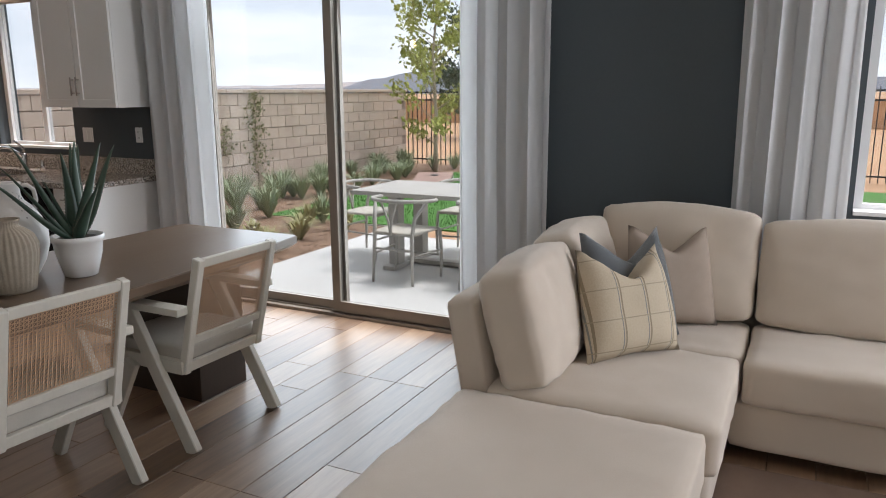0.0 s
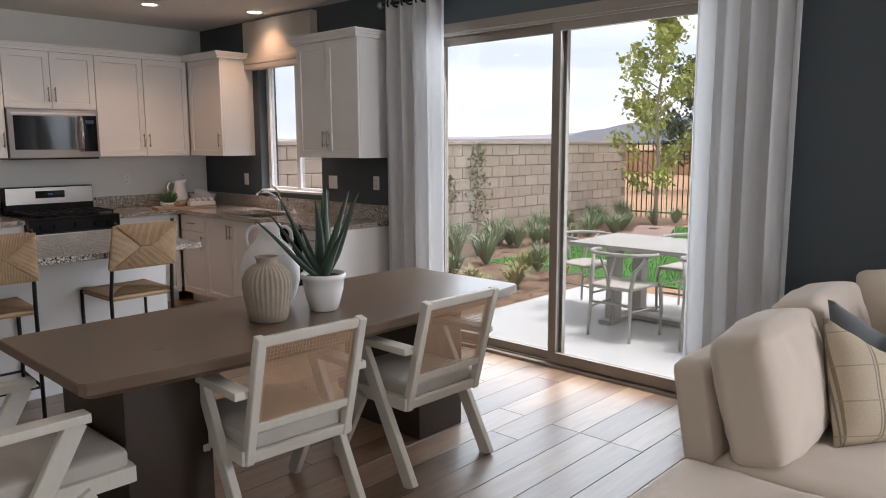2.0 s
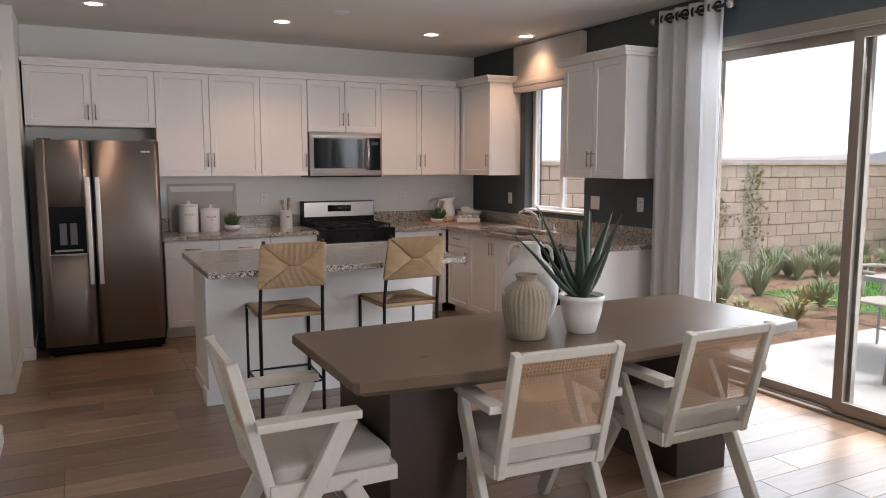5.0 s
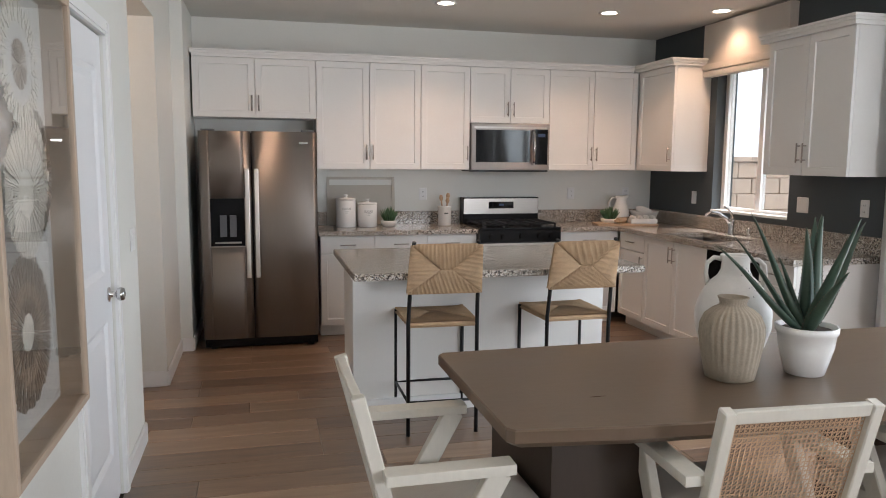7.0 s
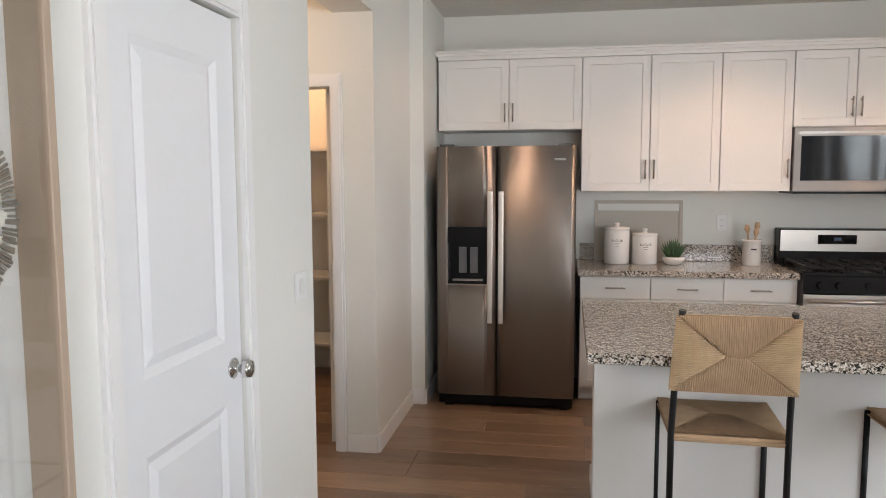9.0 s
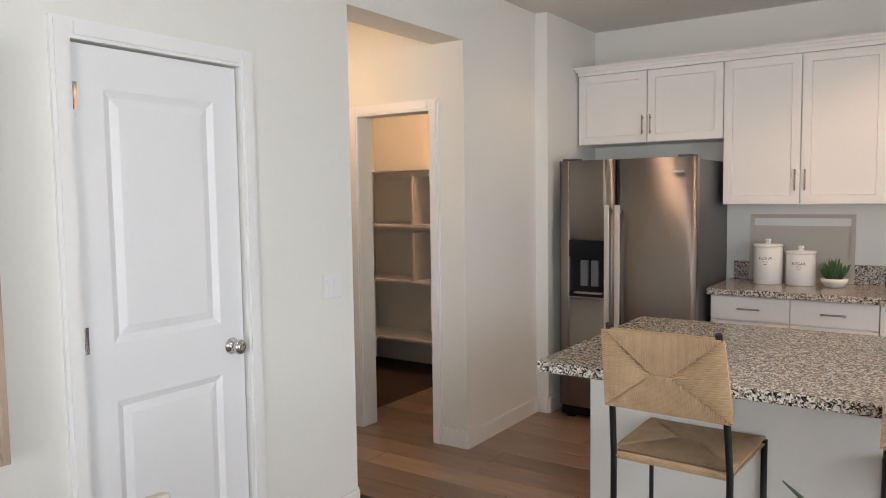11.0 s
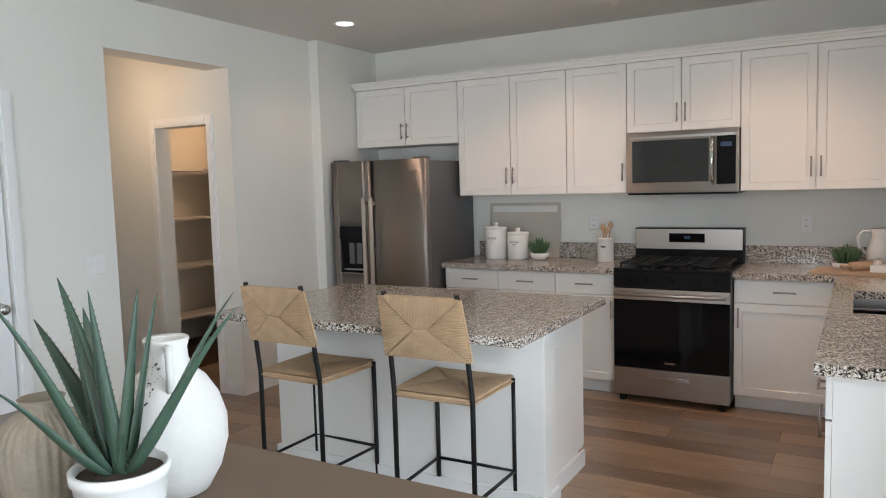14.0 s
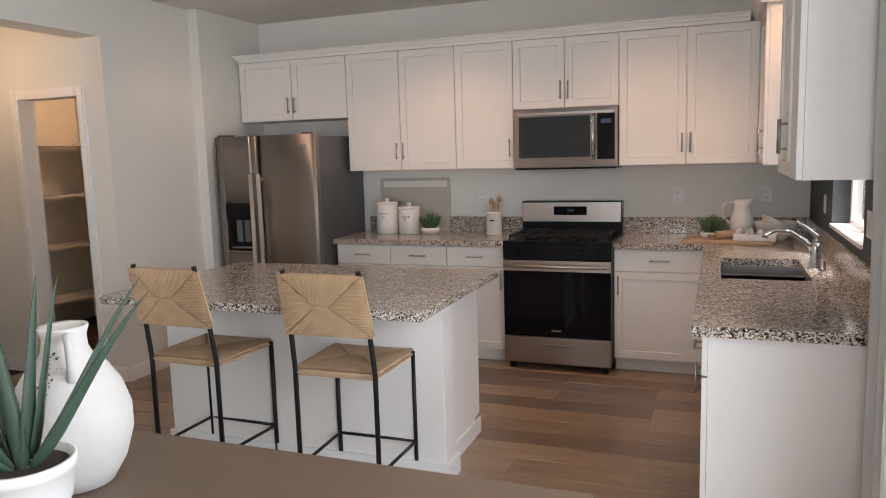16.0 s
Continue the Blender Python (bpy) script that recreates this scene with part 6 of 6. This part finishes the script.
small_plant(pose(-0.725, -0.245, GZ1), 0.078, 80, 0.14, "small green succulent in a white bowl on the worktop")
small_plant(pose(1.40, -0.37, GZ1), 0.085, 90, 0.135, "green succulent in a white bowl beside the jug")


def crock():
    c = thing("utensil_crock", pose(-0.20, -0.22, GZ1), "white ceramic crock holding wooden spoons", "utensil holder")
    bm = bmesh.new()
    lathe(bm, [(0.058, 0), (0.062, 0.004), (0.062, 0.165), (0.066, 0.168), (0.066, 0.18), (0.058, 0.181), (0.055, 0.16), (0.01, 0.155)], 32)
    part("jar", bm, WHITECER, c)
    for x, y, l in ((0.02, 0.01, 0.30), (-0.015, 0.015, 0.28), (0.01, -0.02, 0.26)):
        bm = bmesh.new()
        tube(bm, [(x * 0.5, y * 0.5, 0.02), (x * 1.6, y * 1.6, l - 0.06), (x * 1.8, y * 1.8, l - 0.03), (x * 1.9, y * 1.9, l)], [0.006, 0.007, 0.020, 0.012], 10)
        part("spoon", bm, LIGHTWOOD, c)
    bm = bmesh.new()
    for i in range(6):
        a0, a1 = -0.3 + 0.6 * i / 6, -0.3 + 0.6 * (i + 1) / 6
        bm.faces.new([bm.verts.new((math.sin(a) * 0.063, -math.cos(a) * 0.063, z)) for a, z in ((a0, 0.11), (a1, 0.11), (a1, 0.12), (a0, 0.12))])
    part("lettering", bm, INK, c, "dark unreadable lettering")


crock()


def tray_board():
    b = thing("serving_tray", pose(-0.95, -0.045, GZ1, -7, 0, 0), "greige rimmed tray leaning on the kitchen wall", "tray")
    part("panel", boxes((-0.30, 0.30, 0.0, 0.012, 0.0, 0.43)), BOARD, b)
    part("rim", boxes((-0.315, -0.29, -0.012, 0.014, 0, 0.445), (0.29, 0.315, -0.012, 0.014, 0, 0.445), (-0.29, 0.29, -0.012, 0.014, 0.42, 0.445), (-0.29, 0.29, -0.012, 0.014, 0, 0.025)), BOARD, b)


tray_board()


def baking_set():
    single("chopping_board", bevelled(-0.30, 0.27, -0.13, 0.13, 0, 0.018, r=0.006), LIGHTWOOD, pose(1.52, -0.48, GZ1, 0, 0, -12), "pale wooden chopping board on the worktop", "chopping board")
    j = thing("jug", pose(1.585, -0.24, GZ1), "cream ceramic pitcher with loop handle", "jug")
    bm = bmesh.new()
    lathe(bm, [(0.055, 0), (0.062, 0.004), (0.080, 0.06), (0.078, 0.12), (0.058, 0.18), (0.050, 0.22), (0.058, 0.26), (0.054, 0.262), (0.045, 0.22), (0.01, 0.20)], 32)
    for v in bm.verts:
        if v.co.z > 0.235 and v.co.x > 0.03:
            v.co.x += 0.035 * (v.co.x / 0.06)
            v.co.z += 0.012
    part("body", bm, WHITECER, j)
    bm = bmesh.new()
    tube(bm, [(-0.05, 0, 0.24), (-0.10, 0, 0.245), (-0.13, 0, 0.20), (-0.12, 0, 0.14), (-0.072, 0, 0.10)], 0.009, 10)
    part("handle", bm, WHITECER, j)
    bm = bmesh.new()
    lathe(bm, [(0.06, 0), (0.065, 0.004), (0.115, 0.06), (0.135, 0.115), (0.139, 0.12), (0.131, 0.121), (0.11, 0.06), (0.03, 0.02)], 36)
    single("mixing_bowl", bm, WHITECER, pose(1.79, -0.33, GZ1), "large white ceramic mixing bowl", "bowl")
    bm = bmesh.new()
    lathe(bm, [(0.04, 0), (0.044, 0.003), (0.085, 0.045), (0.088, 0.047), (0.08, 0.046), (0.02, 0.012)], 32)
    single("small_bowl", bm, WHITECER, pose(1.755, -0.36, GZ1 + 0.085, 0, 34, 30), "small white bowl tilted in the mixing bowl", "bowl")
    e = thing("egg_crate", pose(1.66, -0.53, GZ1 + 0.018, 0, 0, -8), "white ceramic egg crate with eggs", "egg tray")
    part("tray", bevelled(-0.13, 0.13, -0.055, 0.055, 0, 0.045, r=0.012), WHITECER, e)
    for k in range(8):
        bm = bmesh.new()
        bmesh.ops.create_uvsphere(bm, u_segments=12, v_segments=8, radius=0.022)
        for v in bm.verts:
            v.co = Vector((v.co.x - 0.095 + 0.063 * (k % 4), v.co.y + (-0.027 if k < 4 else 0.027), v.co.z * 1.25 + 0.05))
        for f in bm.faces:
            f.smooth = True
        part("egg", bm, WHITEMATT, e)
    r = thing("rolling_pin", pose(1.50, -0.45, GZ1 + 0.046, 0, 0, 35), "short wooden rolling pin on the board", "rolling pin")
    bm = bmesh.new()
    tube(bm, [(-0.10, 0, 0), (-0.095, 0, 0), (0.095, 0, 0), (0.10, 0, 0)], [0.02, 0.028, 0.028, 0.02], 16)
    part("roller", bm, LIGHTWOOD, r)
    for s in (-1, 1):
        bm = bmesh.new()
        tube(bm, [(s * 0.10, 0, 0), (s * 0.12, 0, 0), (s * 0.15, 0, 0), (s * 0.16, 0, 0)], [0.010, 0.011, 0.014, 0.008], 10)
        part("grip", bm, LIGHTWOOD, r)


baking_set()


# ---- plates on the walls ----
def plate(m, w, label, kind):
    p = thing("wall_plate", m, label, "socket" if kind == "socket" else "light switch", "wall plates")
    part("cover", bevelled(-w / 2, w / 2, -0.006, 0, -0.0575, 0.0575, r=0.003, seg=1), PLASTIC, p)
    if kind == "socket":
        for z in (-0.022, 0.022):
            f = part("receptacle", boxes((-0.017, 0.017, -0.008, -0.006, z - 0.015, z + 0.015)), PLASTIC, p)
            part("slot", boxes((-0.008, -0.0055, -0.0085, -0.008, z - 0.006, z + 0.006), (0.0055, 0.008, -0.0085, -0.008, z - 0.006, z + 0.006)), INK, f)
    else:
        n = 1 if w < 0.1 else 2
        for k in range(n):
            x = (k - (n - 1) / 2) * 0.046
            part("rocker", boxes((x - 0.016, x + 0.016, -0.009, -0.006, -0.032, 0.032)), PLASTIC, p)


for x in (-0.36, 1.15, 1.75):
    plate(pose(x, -0.001, 1.195), 0.075, "white socket plate on the kitchen wall", "socket")
plate(pose(EX - 0.001, -0.80, 1.19, 0, 0, -90), 0.075, "white switch plate on the slate wall", "switch")
plate(pose(EX - 0.001, -2.20, 1.205, 0, 0, -90), 0.12, "white double switch plate on the slate wall", "switch")
plate(pose(EX - 0.001, -2.775, 1.215, 0, 0, -90), 0.075, "white socket plate on the slate wall", "socket")
plate(pose(WX + 0.001, -2.87, 1.11, 0, 0, 90), 0.12, "white double switch plate beside the hall opening", "switch")


# ---- ceiling fittings ----
# fittings for all of them, the four added unseen ones too
for cx, cy in CANS:
    c = thing("recessed_light", pose(cx, cy, CZ), "round white recessed ceiling light, lit", "ceiling light", "recessed lights")
    bm = bmesh.new()
    lathe(bm, [(0.062, -0.004), (0.088, -0.004), (0.090, -0.0005), (0.062, -0.0005), (0.062, -0.004)], 32, caps=False)
    part("trim_ring", bm, TRIM, c)
    bm = bmesh.new()
    lathe(bm, [(0.061, -0.003), (0.061, -0.001)], 28)
    part("lens", bm, CANGLOW, c)
c = thing("smoke_detector", pose(-0.11, -1.70, CZ), "flat white round ceiling detector", "smoke detector")
bm = bmesh.new()
lathe(bm, [(0.045, -0.010), (0.060, -0.006), (0.062, 0.0)], 24)
part("cover", bm, PLASTIC, c)


# ---- framed textile art ----
def art():
    a = thing("framed_art", pose(WX, -4.69, 1.37, 0, 0, 90), "deep pale-wood shadow box with woven fibre discs", "wall art")
    w, h, d = 0.36, 0.615, 0.09
    for x0, x1, z0, z1 in ((-w, -w + 0.022, -h, h), (w - 0.022, w, -h, h), (-w + 0.022, w - 0.022, -h, -h + 0.022), (-w + 0.022, w - 0.022, h - 0.022, h)):
        part("frame_side", bevelled(x0, x1, -d, -0.001, z0, z1, r=0.002, seg=1), ARTWOOD, a)
    part("mount", boxes((-w + 0.022, w - 0.022, -0.010, -0.002, -h + 0.022, h - 0.022)), ARTBACK, a)
    g = part("glass", boxes((-w + 0.022, w - 0.022, -d + 0.008, -d + 0.011, -h + 0.022, h - 0.022)), ARTGLASS, a)
    g.visible_shadow = False
    r = random.Random(4)

    def disc(cx, cz, rad, y, rings, label):
        holder = None
        for r0, r1, mat, n, kind in rings:
            bm = bmesh.new()
            if kind == "solid":
                lathe(bm, [(r1 * rad, 0), (r1 * rad, 0.004)], 40)
                for v in bm.verts:
                    v.co = Vector((cx + v.co.x, y - v.co.z, cz + v.co.y))
            else:
                for k in range(n):
                    t = 2 * math.pi * (k + r.uniform(-0.25, 0.25)) / n
                    a0, a1 = r0 * rad, r1 * rad * r.uniform(0.96, 1.03)
                    wd = math.pi * (a0 + a1) / n * 0.36
                    u, s = Vector((math.cos(t), 0, math.sin(t))), Vector((-math.sin(t), 0, math.cos(t)))
                    o = Vector((cx, y - 0.004 - r.uniform(0, 0.004), cz))
                    pts = [o + u * a0 - s * wd * 0.7, o + u * a1 - s * wd, o + u * a1 + s * wd, o + u * a0 + s * wd * 0.7]
                    f = [bm.verts.new(p) for p in pts]
                    q = [bm.verts.new(p + Vector((0, 0.003, 0))) for p in pts]
                    bm.faces.new(f)
                    for i in range(4):
                        bm.faces.new((f[i], f[(i + 1) % 4], q[(i + 1) % 4], q[i]))
            ob = finish("fibre_disc", bm, mat)
            if holder is None:
                ob.parent = a
                holder = tagged(ob, label)
            else:
                ob.name = "fibre_ring"
                ob.parent = holder
    disc(0.02, 0.385, 0.16, -0.034, [(0, 0.74, ARTBACK, 0, "solid"), (0.02, 0.40, FIBRET, 70, "ray"), (0.66, 0.84, FIBREW, 44, "ray"), (0.82, 1.0, FIBREW, 58, "ray")], "white knotted fibre disc with a tan centre")
    disc(0.145, 0.105, 0.188, -0.016, [(0, 0.66, FIBRET, 0, "solid"), (0.02, 0.36, FIBREG, 60, "ray"), (0.56, 0.68, FIBREW, 34, "ray"), (0.68, 0.82, FIBREW, 40, "ray"), (0.80, 1.0, FIBREG, 130, "ray")], "grey woven fibre disc with a dark centre")
    disc(-0.035, 0.055, 0.165, -0.048, [(0, 0.42, FIBREW, 0, "solid"), (0.38, 0.72, FIBREW, 80, "ray"), (0.70, 1.0, FIBREW, 120, "ray")], "white sunburst fibre disc")
    disc(-0.02, -0.31, 0.205, -0.028, [(0, 0.26, FIBREW, 0, "solid"), (0.25, 0.46, FIBREG, 60, "ray"), (0.44, 0.66, FIBRET, 80, "ray"), (0.64, 0.84, FIBREG, 110, "ray"), (0.82, 1.0, FIBREG, 140, "ray")], "tan woven fibre disc with a white centre")


art()


# ---- floor planks, last ----
def planks():
    fl = bpy.data.objects["floor"]
    cache = {}
    r = random.Random(21)
    W, L = 0.184, 1.22
    x_lo, x_hi = WX - 1.0, EX - 0.001
    rows = int(10.4 / W) + 1
    for k in range(rows):
        y1 = -0.001 - k * W
        lo = x_lo if -2.71 < y1 - W and y1 < -0.0 else WX + 0.001
        x = lo - r.choice((0.0, 0.3, 0.6, 0.9))
        while x < x_hi:
            a, b = max(x, lo), min(x + L, x_hi)
            x += L
            n = round(b - a, 2)
            if n < 0.05:
                continue
            if n not in cache:
                bm = bmesh.new()
                g, e = 0.0008, 0.0022
                lov = [bm.verts.new((px, py, -0.011)) for px, py in ((g, g), (n - g, g), (n - g, W - g), (g, W - g))]
                mid = [bm.verts.new((v.co.x, v.co.y, -0.0022)) for v in lov]
                top = [bm.verts.new((px, py, 0.0)) for px, py in ((g + e, g + e), (n - g - e, g + e), (n - g - e, W - g - e), (g + e, W - g - e))]
                for p, q in ((lov, mid), (mid, top)):
                    for i in range(4):
                        bm.faces.new((p[i], p[(i + 1) % 4], q[(i + 1) % 4], q[i]))
                bm.faces.new(top)
                me = bpy.data.meshes.new("plank")
                bm.to_mesh(me)
                bm.free()
                me.materials.append(OAK)
                cache[n] = me
            ob = new("plank", cache[n])
            ob.parent = fl
            ob.location = (a, y1 - W, 0)


planks()
